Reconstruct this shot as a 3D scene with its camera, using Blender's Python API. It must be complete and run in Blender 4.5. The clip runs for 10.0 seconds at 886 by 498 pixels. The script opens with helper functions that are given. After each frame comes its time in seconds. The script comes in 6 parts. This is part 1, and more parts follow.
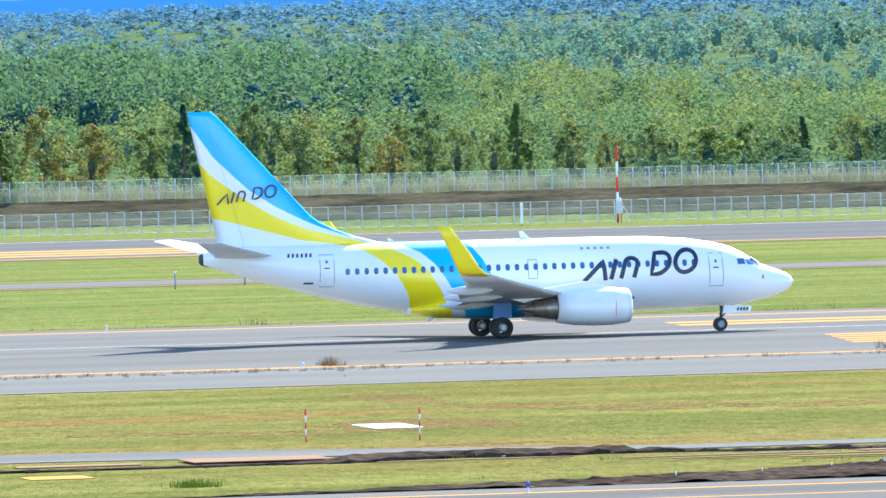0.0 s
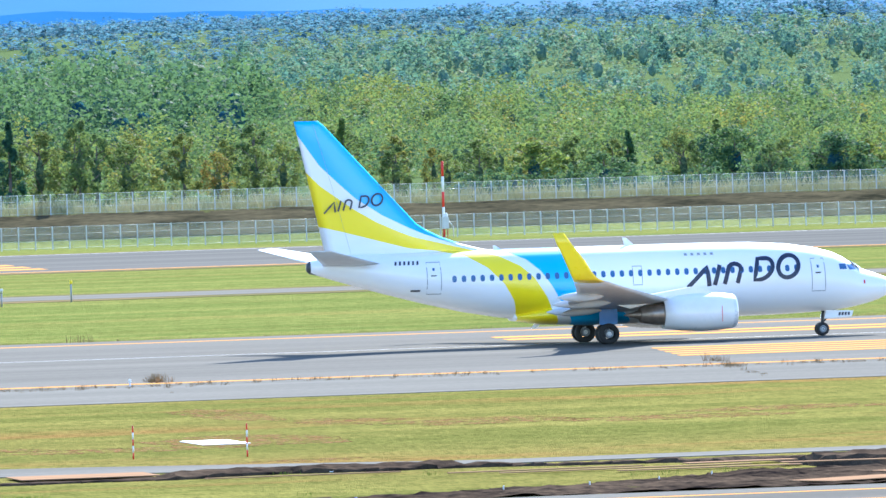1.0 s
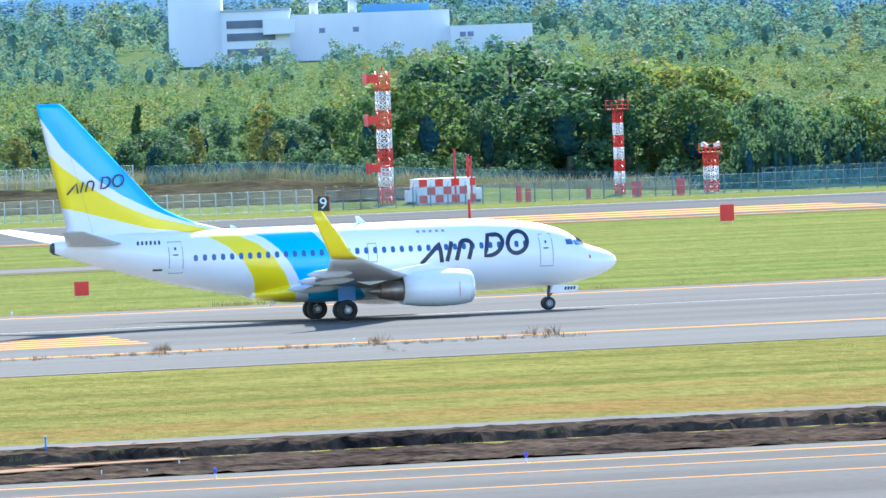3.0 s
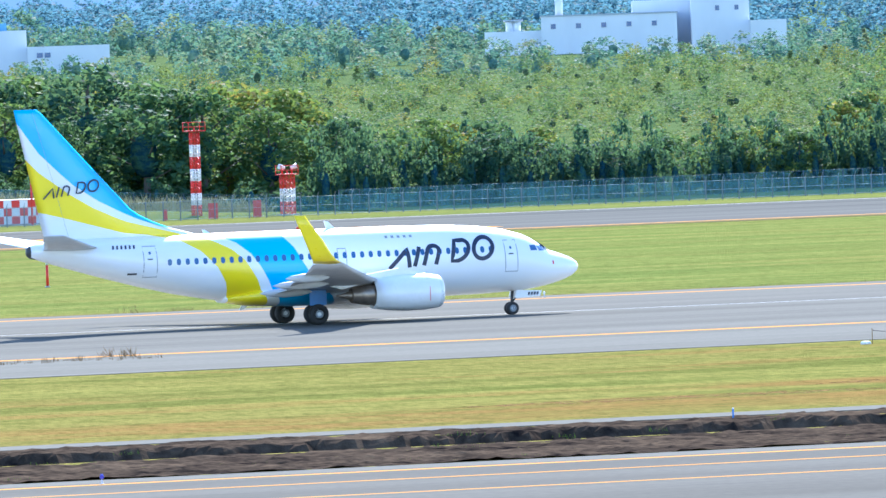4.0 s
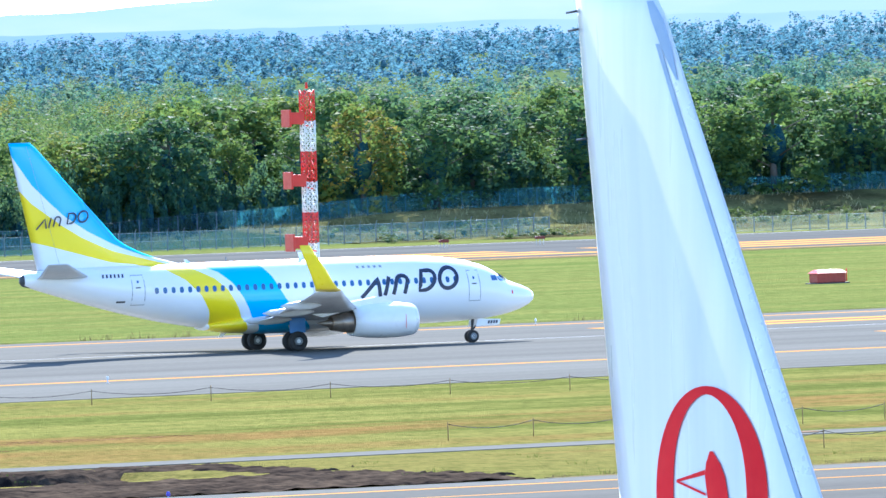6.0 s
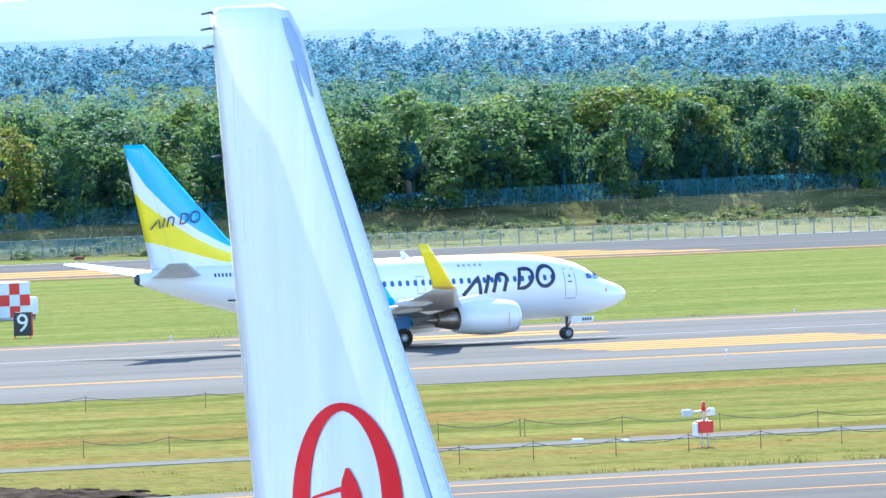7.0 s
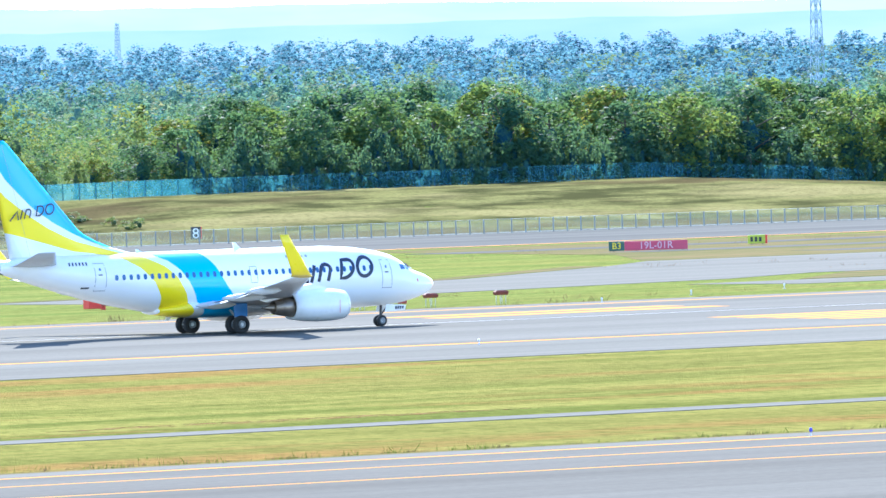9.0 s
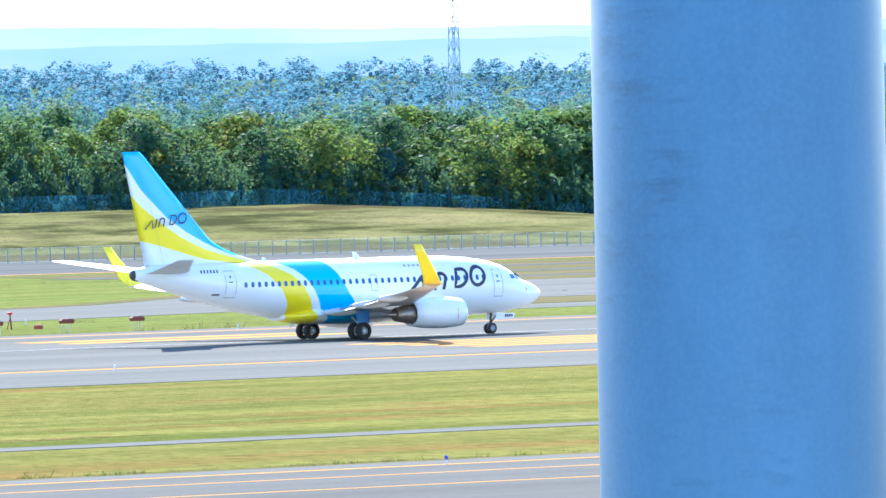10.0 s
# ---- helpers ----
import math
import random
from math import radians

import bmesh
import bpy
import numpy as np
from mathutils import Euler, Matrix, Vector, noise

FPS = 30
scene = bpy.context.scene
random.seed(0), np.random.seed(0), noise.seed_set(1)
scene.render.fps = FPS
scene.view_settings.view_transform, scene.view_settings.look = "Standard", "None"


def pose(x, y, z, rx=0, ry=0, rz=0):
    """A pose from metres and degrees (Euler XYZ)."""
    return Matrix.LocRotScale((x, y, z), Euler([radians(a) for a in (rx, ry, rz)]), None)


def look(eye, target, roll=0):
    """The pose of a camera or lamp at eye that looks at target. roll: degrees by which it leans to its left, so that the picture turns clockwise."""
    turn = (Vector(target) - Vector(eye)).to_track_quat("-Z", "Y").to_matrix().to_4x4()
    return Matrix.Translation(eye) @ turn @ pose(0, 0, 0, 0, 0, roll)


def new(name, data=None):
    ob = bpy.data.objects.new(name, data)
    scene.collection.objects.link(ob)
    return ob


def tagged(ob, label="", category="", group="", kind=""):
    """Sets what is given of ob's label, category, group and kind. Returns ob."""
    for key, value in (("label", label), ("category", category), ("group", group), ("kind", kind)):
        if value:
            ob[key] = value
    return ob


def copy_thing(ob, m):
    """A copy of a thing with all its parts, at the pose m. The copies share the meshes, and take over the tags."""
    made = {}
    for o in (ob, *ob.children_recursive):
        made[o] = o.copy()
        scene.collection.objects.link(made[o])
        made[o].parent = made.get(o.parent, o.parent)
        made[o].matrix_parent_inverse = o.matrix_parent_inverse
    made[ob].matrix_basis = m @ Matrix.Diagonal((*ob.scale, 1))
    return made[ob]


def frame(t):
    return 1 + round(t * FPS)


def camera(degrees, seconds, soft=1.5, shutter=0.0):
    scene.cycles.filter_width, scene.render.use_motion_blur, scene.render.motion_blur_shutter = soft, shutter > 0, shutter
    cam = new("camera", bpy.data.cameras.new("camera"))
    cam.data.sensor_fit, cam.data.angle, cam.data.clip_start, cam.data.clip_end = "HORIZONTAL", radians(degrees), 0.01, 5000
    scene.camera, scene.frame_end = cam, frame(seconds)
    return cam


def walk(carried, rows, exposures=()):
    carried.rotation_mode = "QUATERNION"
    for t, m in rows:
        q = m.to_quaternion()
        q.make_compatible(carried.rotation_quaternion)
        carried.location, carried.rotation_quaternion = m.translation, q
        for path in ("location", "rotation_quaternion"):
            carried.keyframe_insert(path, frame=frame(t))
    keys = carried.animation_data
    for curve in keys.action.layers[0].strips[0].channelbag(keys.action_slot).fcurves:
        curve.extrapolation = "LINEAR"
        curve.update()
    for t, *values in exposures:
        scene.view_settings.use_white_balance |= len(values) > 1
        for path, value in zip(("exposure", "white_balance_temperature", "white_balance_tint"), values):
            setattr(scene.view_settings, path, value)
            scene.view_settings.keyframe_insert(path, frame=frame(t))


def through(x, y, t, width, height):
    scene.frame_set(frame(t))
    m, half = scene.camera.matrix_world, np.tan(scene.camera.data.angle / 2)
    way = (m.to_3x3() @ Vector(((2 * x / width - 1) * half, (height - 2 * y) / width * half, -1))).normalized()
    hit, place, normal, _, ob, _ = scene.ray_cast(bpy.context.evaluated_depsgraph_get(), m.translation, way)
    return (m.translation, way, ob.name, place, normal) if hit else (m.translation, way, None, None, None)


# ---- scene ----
EYE = (0.0, 0.0, 12.565)
CAM_ROWS = (
    (0, 10.9211, -0.8583, 1.367),
    (0.5, 11.3381, -0.8397, 1.588),
    (1, 11.9476, -0.7941, 1.695),
    (1.5, 12.7895, -0.8189, 1.703),
    (2, 14.2706, -0.8699, 1.670),
    (2.2, 15.0944, -0.8960, 2.003),
    (3.3, 18.1886, -0.9654, 2.156),
    (3.5, 18.7425, -0.9690, 2.169),
    (4, 19.9401, -0.9233, 2.019),
    (4.5, 20.6178, -0.6858, 1.495),
    (5, 22.3932, -0.7169, 1.472),
    (5.2, 23.0858, -0.7254, 1.558),
    (6.3, 26.0052, -0.7096, 1.838),
    (6.5, 26.5041, -0.6983, 1.833),
    (7, 27.4060, -0.6904, 1.928),
    (7.5, 28.6227, -0.7344, 1.644),
    (8, 30.3168, -0.7719, 1.474),
    (8.5, 32.4286, -0.7600, 1.602),
    (9, 34.0822, -0.7304, 1.701),
    (9.5, 34.8795, -0.6676, 1.630),
    (10, 36.2285, -0.6300, 1.347),
)
JET_ROWS = ((0, 117.24), (0.5, 124.56), (1, 132.45), (1.5, 141.03), (2, 150.10), (2.2, 153.87), (3.3, 176.25), (3.5, 180.76), (4, 192.53), (4.5, 204.86), (5, 217.83), (5.2, 223.19), (6.3, 254.47), (6.5, 260.47), (7, 275.84), (7.5, 291.84), (8, 308.46), (8.5, 325.52), (9, 343.28), (9.5, 361.60), (10, 380.39))


def aim(pan, tilt, roll):
    a, b = radians(pan), radians(tilt)
    way = Vector((math.sin(a) * math.cos(b), math.cos(a) * math.cos(b), math.sin(b)))
    return look(EYE, Vector(EYE) + way * 100, -roll)


cam = camera(5.222, 10.0, soft=1.5)
walk(cam, [(t, aim(p, q, r)) for t, p, q, r in CAM_ROWS], [(0.0, 1.98, 5780, 10), (6.0, 1.99, 5520, 10), (8.0, 2.15, 5540, 10), (9.3, 2.24, 5580, 10), (10.0, 2.12, 5560, 10)])

# ---- light ----
SUN_WAY = Vector((0.66, 1.28, 1.0)).normalized()
world = bpy.data.worlds.new("world")
scene.world = world
world.use_nodes = True
wt = world.node_tree
sky = wt.nodes.new("ShaderNodeTexSky")
sky.sky_type = "NISHITA"
sky.sun_disc = False
sky.sun_elevation = math.asin(SUN_WAY.z)
sky.sun_rotation = math.atan2(SUN_WAY.x, SUN_WAY.y)
sky.dust_density = 0.3
sky.ozone_density = 3.0
wt.links.new(sky.outputs[0], wt.nodes["Background"].inputs[0])
wt.nodes["Background"].inputs[1].default_value = 0.122
sun = bpy.data.lights.new("sun", "SUN")
sun.energy, sun.angle, sun.color = 4.2, radians(0.53), (1.0, 0.95, 0.86)
sun_ob = new("sun", sun)
sun_ob.matrix_basis = look(SUN_WAY * 400 + Vector((300, 500, 0)), (300, 500, 0))


# ---- materials ----
def nodes_of(name):
    m = bpy.data.materials.new(name)
    m.use_nodes = True
    nt = m.node_tree
    return m, nt, nt.nodes["Principled BSDF"]


def math_node(nt, op, a, b=None, clamp=False):
    n = nt.nodes.new("ShaderNodeMath")
    n.operation, n.use_clamp = op, clamp
    for i, v in enumerate((a, b)):
        if v is None:
            continue
        if isinstance(v, (int, float)):
            n.inputs[i].default_value = v
        else:
            nt.links.new(v, n.inputs[i])
    return n.outputs[0]


def mix(nt, fac, a, b, blend="MIX"):
    n = nt.nodes.new("ShaderNodeMix")
    n.data_type, n.blend_type = "RGBA", blend
    for i, v in ((0, fac), (6, a), (7, b)):
        if isinstance(v, (int, float)):
            n.inputs[i].default_value = v
        elif isinstance(v, tuple):
            n.inputs[i].default_value = (*v, 1)
        else:
            nt.links.new(v, n.inputs[i])
    return n.outputs[2]


def noise_node(nt, scale, detail=4, stretch=None, rough=0.55, coords="Object"):
    tc = nt.nodes.new("ShaderNodeTexCoord")
    src = tc.outputs[coords]
    if stretch:
        mp = nt.nodes.new("ShaderNodeMapping")
        mp.inputs["Scale"].default_value = stretch
        nt.links.new(src, mp.inputs[0])
        src = mp.outputs[0]
    n = nt.nodes.new("ShaderNodeTexNoise")
    n.inputs["Scale"].default_value, n.inputs["Detail"].default_value = scale, detail
    n.inputs["Roughness"].default_value = rough
    nt.links.new(src, n.inputs["Vector"])
    return n.outputs["Fac"]


def span(nt, v, lo, hi, a=0.0, b=1.0):
    n = nt.nodes.new("ShaderNodeMapRange")
    for i, x in enumerate((lo, hi, a, b), 1):
        n.inputs[i].default_value = x
    nt.links.new(v, n.inputs[0])
    return n.outputs[0]


def bump(nt, bsdf, height, strength, distance):
    n = nt.nodes.new("ShaderNodeBump")
    n.inputs["Strength"].default_value, n.inputs["Distance"].default_value = strength, distance
    nt.links.new(height, n.inputs["Height"])
    nt.links.new(n.outputs[0], bsdf.inputs["Normal"])


def surface(name, a, b, rough=0.6, metal=0.0, scale=6.0, stretch=None, bumpy=0.0, coat=0.0, gloss=0.5):
    """Two tones of one colour mixed by grain and by larger stains."""
    m, nt, p = nodes_of(name)
    fine, broad = noise_node(nt, scale, 5, stretch), noise_node(nt, scale * 0.13, 3, stretch)
    f = math_node(nt, "ADD", math_node(nt, "MULTIPLY", fine, 0.5), math_node(nt, "MULTIPLY", broad, 0.5))
    nt.links.new(mix(nt, span(nt, f, 0.36, 0.64), a, b), p.inputs["Base Color"])
    nt.links.new(span(nt, fine, 0.3, 0.7, rough * 0.85, min(1, rough * 1.15)), p.inputs["Roughness"])
    p.inputs["Metallic"].default_value = metal
    p.inputs["Specular IOR Level"].default_value = gloss
    p.inputs["Coat Weight"].default_value = coat
    if bumpy:
        bump(nt, p, fine, 0.6, bumpy)
    return m


def leafy(name, tones, shine=0.6, through=0.46, clump=0.0, speck=3.2, tint=(0.16, 0.23, 0.05), broad=(0.07, 0.14, 0.065)):
    """Foliage: tone by clump and by tree, painted shade flecks, some light passing through the leaves."""
    m, nt, p = nodes_of(name)
    info, geo = nt.nodes.new("ShaderNodeObjectInfo"), nt.nodes.new("ShaderNodeNewGeometry")
    ramp = nt.nodes.new("ShaderNodeValToRGB")
    r = ramp.color_ramp
    while len(r.elements) < len(tones):
        r.elements.new(0.5)
    for e, (pos, c) in zip(r.elements, tones):
        e.position, e.color = pos, (*c, 1)
    patch = noise_node(nt, 0.035, 3, coords="Object")
    tree = span(nt, noise_node(nt, clump, 2), 0.36, 0.64) if clump else info.outputs["Random"]
    f = math_node(nt, "ADD", math_node(nt, "MULTIPLY", tree, 0.66), math_node(nt, "MULTIPLY", geo.outputs["Random Per Island"], 0.34))
    nt.links.new(f, ramp.inputs[0])
    col = mix(nt, span(nt, patch, 0.35, 0.65, 0.0, 0.3), ramp.outputs[0], broad)
    # Dark flecks: shade between leaves painted over the leaf tone.
    shade_gaps = noise_node(nt, speck, 3, rough=0.65)
    col = mix(nt, span(nt, shade_gaps, 0.4, 0.56, 0.15, 0.0), col, (0.025, 0.07, 0.06))
    nt.links.new(col, p.inputs["Base Color"])
    p.inputs["Roughness"].default_value = shine
    p.inputs["Specular IOR Level"].default_value = 0.02
    tr, ms = nt.nodes.new("ShaderNodeBsdfTranslucent"), nt.nodes.new("ShaderNodeMixShader")
    nt.links.new(mix(nt, 0.4, col, tint), tr.inputs[0])
    ms.inputs[0].default_value = through
    nt.links.new(p.outputs[0], ms.inputs[1])
    nt.links.new(tr.outputs[0], ms.inputs[2])
    nt.links.new(ms.outputs[0], nt.nodes["Material Output"].inputs[0])
    return m


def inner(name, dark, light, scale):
    """The dense inside of a crown: leaf-sized flecks over deep green, its shade put into the colour."""
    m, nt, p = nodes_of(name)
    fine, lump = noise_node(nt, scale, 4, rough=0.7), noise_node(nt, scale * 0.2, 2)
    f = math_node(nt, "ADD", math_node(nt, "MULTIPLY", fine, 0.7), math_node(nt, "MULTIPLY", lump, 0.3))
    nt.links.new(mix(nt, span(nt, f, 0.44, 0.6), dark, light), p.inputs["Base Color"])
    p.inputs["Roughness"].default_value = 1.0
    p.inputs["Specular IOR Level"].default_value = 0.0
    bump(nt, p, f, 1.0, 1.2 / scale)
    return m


def grass_material():
    m, nt, p = nodes_of("mown_grass")
    fine = noise_node(nt, 6.0, 6, (1, 0.16, 1), 0.75)
    mid = noise_node(nt, 1.0, 6, (0.8, 0.4, 1), 0.72)
    streak = noise_node(nt, 0.09, 5, (0.22, 1.3, 1))
    broad = noise_node(nt, 0.012, 4, (0.6, 1.4, 1))
    tc = nt.nodes.new("ShaderNodeTexCoord")
    sep = nt.nodes.new("ShaderNodeSeparateXYZ")
    nt.links.new(tc.outputs["Object"], sep.inputs[0])
    col = mix(nt, span(nt, streak, 0.41, 0.6), (0.125, 0.138, 0.034), (0.24, 0.218, 0.062))
    col = mix(nt, span(nt, broad, 0.42, 0.62), col, (0.215, 0.18, 0.055))
    dry = noise_node(nt, 0.05, 5, (0.35, 1.1, 1), 0.6)
    col = mix(nt, span(nt, dry, 0.53, 0.64, 0, 0.8), col, (0.27, 0.145, 0.055))
    far = span(nt, sep.outputs[1], 552, 556)
    rich = mix(nt, span(nt, streak, 0.38, 0.66), (0.125, 0.17, 0.045), (0.205, 0.22, 0.065))
    col = mix(nt, math_node(nt, "MULTIPLY", far, 0.75), col, rich)
    # Dark specks here: shade among the tufts painted into the grass colour.
    col = mix(nt, span(nt, mid, 0.48, 0.62, 0.0, 0.5), col, (0.075, 0.085, 0.02))
    col = mix(nt, span(nt, mid, 0.44, 0.33, 0.0, 0.5), col, (0.27, 0.24, 0.07))
    col = mix(nt, span(nt, fine, 0.46, 0.64, 0.0, 0.6), col, (0.04, 0.05, 0.014))
    col = mix(nt, span(nt, fine, 0.42, 0.28, 0.0, 0.6), col, (0.3, 0.28, 0.08))
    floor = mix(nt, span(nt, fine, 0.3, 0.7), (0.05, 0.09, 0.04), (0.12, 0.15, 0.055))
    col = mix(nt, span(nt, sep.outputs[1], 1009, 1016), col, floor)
    nt.links.new(col, p.inputs["Base Color"])
    p.inputs["Roughness"].default_value = 1.0
    p.inputs["Specular IOR Level"].default_value = 0.0
    bump(nt, p, fine, 1.0, 0.12)
    return m


def asphalt_material(name, a, b):
    m, nt, p = nodes_of(name)
    fine, broad = noise_node(nt, 2.5, 6), noise_node(nt, 0.05, 5, (0.2, 1.5, 1))
    lane = noise_node(nt, 0.12, 3, (0.02, 1.2, 1))
    f = math_node(nt, "ADD", math_node(nt, "MULTIPLY", broad, 0.5), math_node(nt, "MULTIPLY", lane, 0.5))
    col = mix(nt, span(nt, f, 0.38, 0.62), a, b)
    col = mix(nt, span(nt, fine, 0.3, 0.7, 0, 0.25), col, (0.05, 0.05, 0.05))
    crack = noise_node(nt, 0.5, 6, (0.15, 1.0, 1), 0.7)
    col = mix(nt, span(nt, crack, 0.58, 0.7, 0, 0.35), col, (0.07, 0.07, 0.068))
    nt.links.new(col, p.inputs["Base Color"])
    p.inputs["Roughness"].default_value = 1.0
    p.inputs["Specular IOR Level"].default_value = 0.0
    bump(nt, p, fine, 0.3, 0.03)
    return m


def mast_material():
    """Weathered galvanising: blue-grey, the blue a painted sky reflection, with faint runs, and darker smudges that lie
    across the shaft.
    """
    m, nt, p = nodes_of("galvanised_mast")
    runs, broad = noise_node(nt, 9, 5, (1, 1, 0.22)), noise_node(nt, 2.2, 3, (1, 1, 0.6))
    smudge = noise_node(nt, 14, 5, (0.7, 0.7, 3.2), 0.65)
    where = noise_node(nt, 5, 2, (1, 1, 0.35))
    f = math_node(nt, "ADD", math_node(nt, "MULTIPLY", runs, 0.45), math_node(nt, "MULTIPLY", broad, 0.55))
    col = mix(nt, span(nt, f, 0.38, 0.62), (0.045, 0.145, 0.31), (0.092, 0.225, 0.42))
    mask = math_node(nt, "MULTIPLY", span(nt, smudge, 0.52, 0.66), span(nt, where, 0.5, 0.62))
    col = mix(nt, math_node(nt, "MULTIPLY", mask, 0.6), col, (0.04, 0.1, 0.19))
    spangle = noise_node(nt, 160, 3)
    col = mix(nt, span(nt, spangle, 0.4, 0.65, 0, 0.12), col, (0.16, 0.32, 0.52))
    nt.links.new(col, p.inputs["Base Color"])
    nt.links.new(span(nt, runs, 0.3, 0.7, 0.3, 0.48), p.inputs["Roughness"])
    p.inputs["Metallic"].default_value = 0.25
    bump(nt, p, smudge, 0.15, 0.002)
    return m


LOWER_YELLOW = ((13, -34), (6.9, -33), (6.69, -31.41), (6.4, -30.26), (5.91, -28.48), (5.42, -26.69), (5.26, -25.24), (4.92, -23.81), (4.28, -22.75), (3.37, -21.88), (2.48, -21.36), (1.2, -21.0))
UPPER_YELLOW = ((13, -34), (10.0, -32.6), (9.62, -32.15), (8.9, -31.45), (8.26, -30.57), (7.62, -29.69), (6.88, -28.45), (6.32, -27.21), (6.04, -26.5), (5.54, -24.53), (5.27, -23.44), (4.88, -22.02), (4.32, -20.95), (3.68, -20.25), (2.6, -19.56), (1.2, -18.9))
LOWER_BLUE = ((13, -33.5), (11.66, -32.6), (9.96, -31.42), (8.78, -30.2), (8.15, -29.5), (7.23, -28.09), (6.52, -26.67), (6.14, -25.78), (5.72, -24.53), (5.13, -21.65), (4.66, -20.59), (4.03, -19.88), (3.3, -19.36), (2.41, -18.84), (1.2, -18.2))
UPPER_BLUE = ((13, -14.2), (5.4, -14.2), (5.35, -18.2), (4.8, -17.7), (4.26, -17.3), (3.62, -17.0), (3.0, -16.6), (2.2, -15.9), (1.2, -15.0))
SKY_BLUE, YELLOW, WHITE, NAVY = (0.02, 0.46, 0.92), (0.93, 0.71, 0.002), (0.82, 0.83, 0.84), (0.012, 0.02, 0.05)


def livery_material():
    """White paint with a yellow and a sky-blue band that sweep from the fin down to the belly."""
    m, nt, p = nodes_of("livery_paint")
    tc, sep = nt.nodes.new("ShaderNodeTexCoord"), nt.nodes.new("ShaderNodeSeparateXYZ")
    nt.links.new(tc.outputs["Object"], sep.inputs[0])
    zz = span(nt, sep.outputs[2], 1, 13)

    def past(table):
        ramp = nt.nodes.new("ShaderNodeValToRGB")
        r, rows = ramp.color_ramp, sorted(table)
        while len(r.elements) < len(rows):
            r.elements.new(0.5)
        for e, (z, x) in zip(r.elements, rows):
            v = (x + 34) / 20
            e.position, e.color = (z - 1) / 12, (v, v, v, 1)
        nt.links.new(zz, ramp.inputs[0])
        edge = span(nt, ramp.outputs[0], 0, 1, -34, -14)
        return math_node(nt, "GREATER_THAN", sep.outputs[0], edge)

    grime = noise_node(nt, 1.2, 5, (0.5, 1, 2))
    col = mix(nt, span(nt, grime, 0.35, 0.7, 0, 0.2), WHITE, (0.66, 0.67, 0.68))
    col = mix(nt, past(LOWER_YELLOW), col, YELLOW)
    col = mix(nt, past(UPPER_YELLOW), col, WHITE)
    col = mix(nt, past(LOWER_BLUE), col, SKY_BLUE)
    col = mix(nt, past(UPPER_BLUE), col, WHITE)
    nt.links.new(col, p.inputs["Base Color"])
    p.inputs["Roughness"].default_value = 0.28
    p.inputs["Coat Weight"].default_value = 0.5
    p.inputs["Coat Roughness"].default_value = 0.08
    return m


M_GRASS = grass_material()
M_ASPHALT = asphalt_material("asphalt", (0.138, 0.131, 0.115), (0.18, 0.171, 0.15))
M_APRON = asphalt_material("apron_asphalt", (0.118, 0.111, 0.097), (0.158, 0.149, 0.131))
M_SHOULDER = asphalt_material("shoulder_asphalt", (0.148, 0.141, 0.123), (0.187, 0.179, 0.157))
M_OLD = asphalt_material("old_asphalt", (0.098, 0.097, 0.088), (0.148, 0.142, 0.128))
M_ORANGE = surface("orange_paint", (0.66, 0.3, 0.075), (0.54, 0.27, 0.09), 0.7, scale=1.5, gloss=0.0)
M_WHITELINE = surface("white_line_paint", (0.7, 0.69, 0.66), (0.5, 0.49, 0.47), 0.7, scale=1.5, gloss=0.0)
M_LIVERY = livery_material()
M_WHITE = surface("white_paint", (0.82, 0.83, 0.84), (0.74, 0.75, 0.76), 0.3, scale=1.5, coat=0.4)
M_GREY = surface("grey_paint", (0.56, 0.57, 0.58), (0.48, 0.49, 0.5), 0.4, scale=2)
M_YELLOW = surface("yellow_paint", (0.93, 0.71, 0.002), (0.87, 0.65, 0.004), 0.3, scale=2, coat=0.4)
M_BLUE = surface("blue_paint", (0.02, 0.2, 0.55), (0.02, 0.16, 0.45), 0.35, scale=2)
M_NAVY = surface("navy_paint", (0.012, 0.02, 0.05), (0.018, 0.026, 0.06), 0.35, scale=2)
M_HOT = surface("exhaust_metal", (0.36, 0.3, 0.24), (0.22, 0.18, 0.15), 0.4, 0.7, scale=4)
M_TYRE = surface("tyre_rubber", (0.018, 0.018, 0.02), (0.03, 0.03, 0.03), 0.8, scale=8)
M_DARK = surface("dark_steel", (0.04, 0.045, 0.05), (0.07, 0.075, 0.08), 0.5, 0.4, scale=5)
M_GLASS = surface("cabin_glass", (0.035, 0.11, 0.27), (0.045, 0.13, 0.3), 0.12, scale=3)
M_SEAM = surface("panel_seam", (0.25, 0.27, 0.3), (0.32, 0.33, 0.35), 0.5, scale=5)
M_RED = surface("red_paint", (0.72, 0.025, 0.015), (0.6, 0.03, 0.02), 0.45, scale=3)
M_RUST = surface("brown_red_paint", (0.22, 0.04, 0.025), (0.14, 0.035, 0.025), 0.7, scale=6)
M_BLACK = surface("black_paint", (0.012, 0.012, 0.014), (0.03, 0.03, 0.03), 0.5, scale=4)
M_GALV = surface("galvanised_steel", (0.6, 0.62, 0.64), (0.48, 0.5, 0.52), 0.45, 0.15, scale=5)
M_POLE = mast_material()
M_TEALFENCE = surface("teal_fence_mesh", (0.07, 0.2, 0.22), (0.05, 0.15, 0.17), 0.6, scale=2)
M_WIRE = surface("fence_wire", (0.55, 0.57, 0.56), (0.45, 0.47, 0.46), 0.6, 0.0, scale=2)
M_SOIL = surface("black_soil", (0.012, 0.01, 0.01), (0.1, 0.072, 0.05), 0.95, scale=1.6, bumpy=0.3, gloss=0.0)
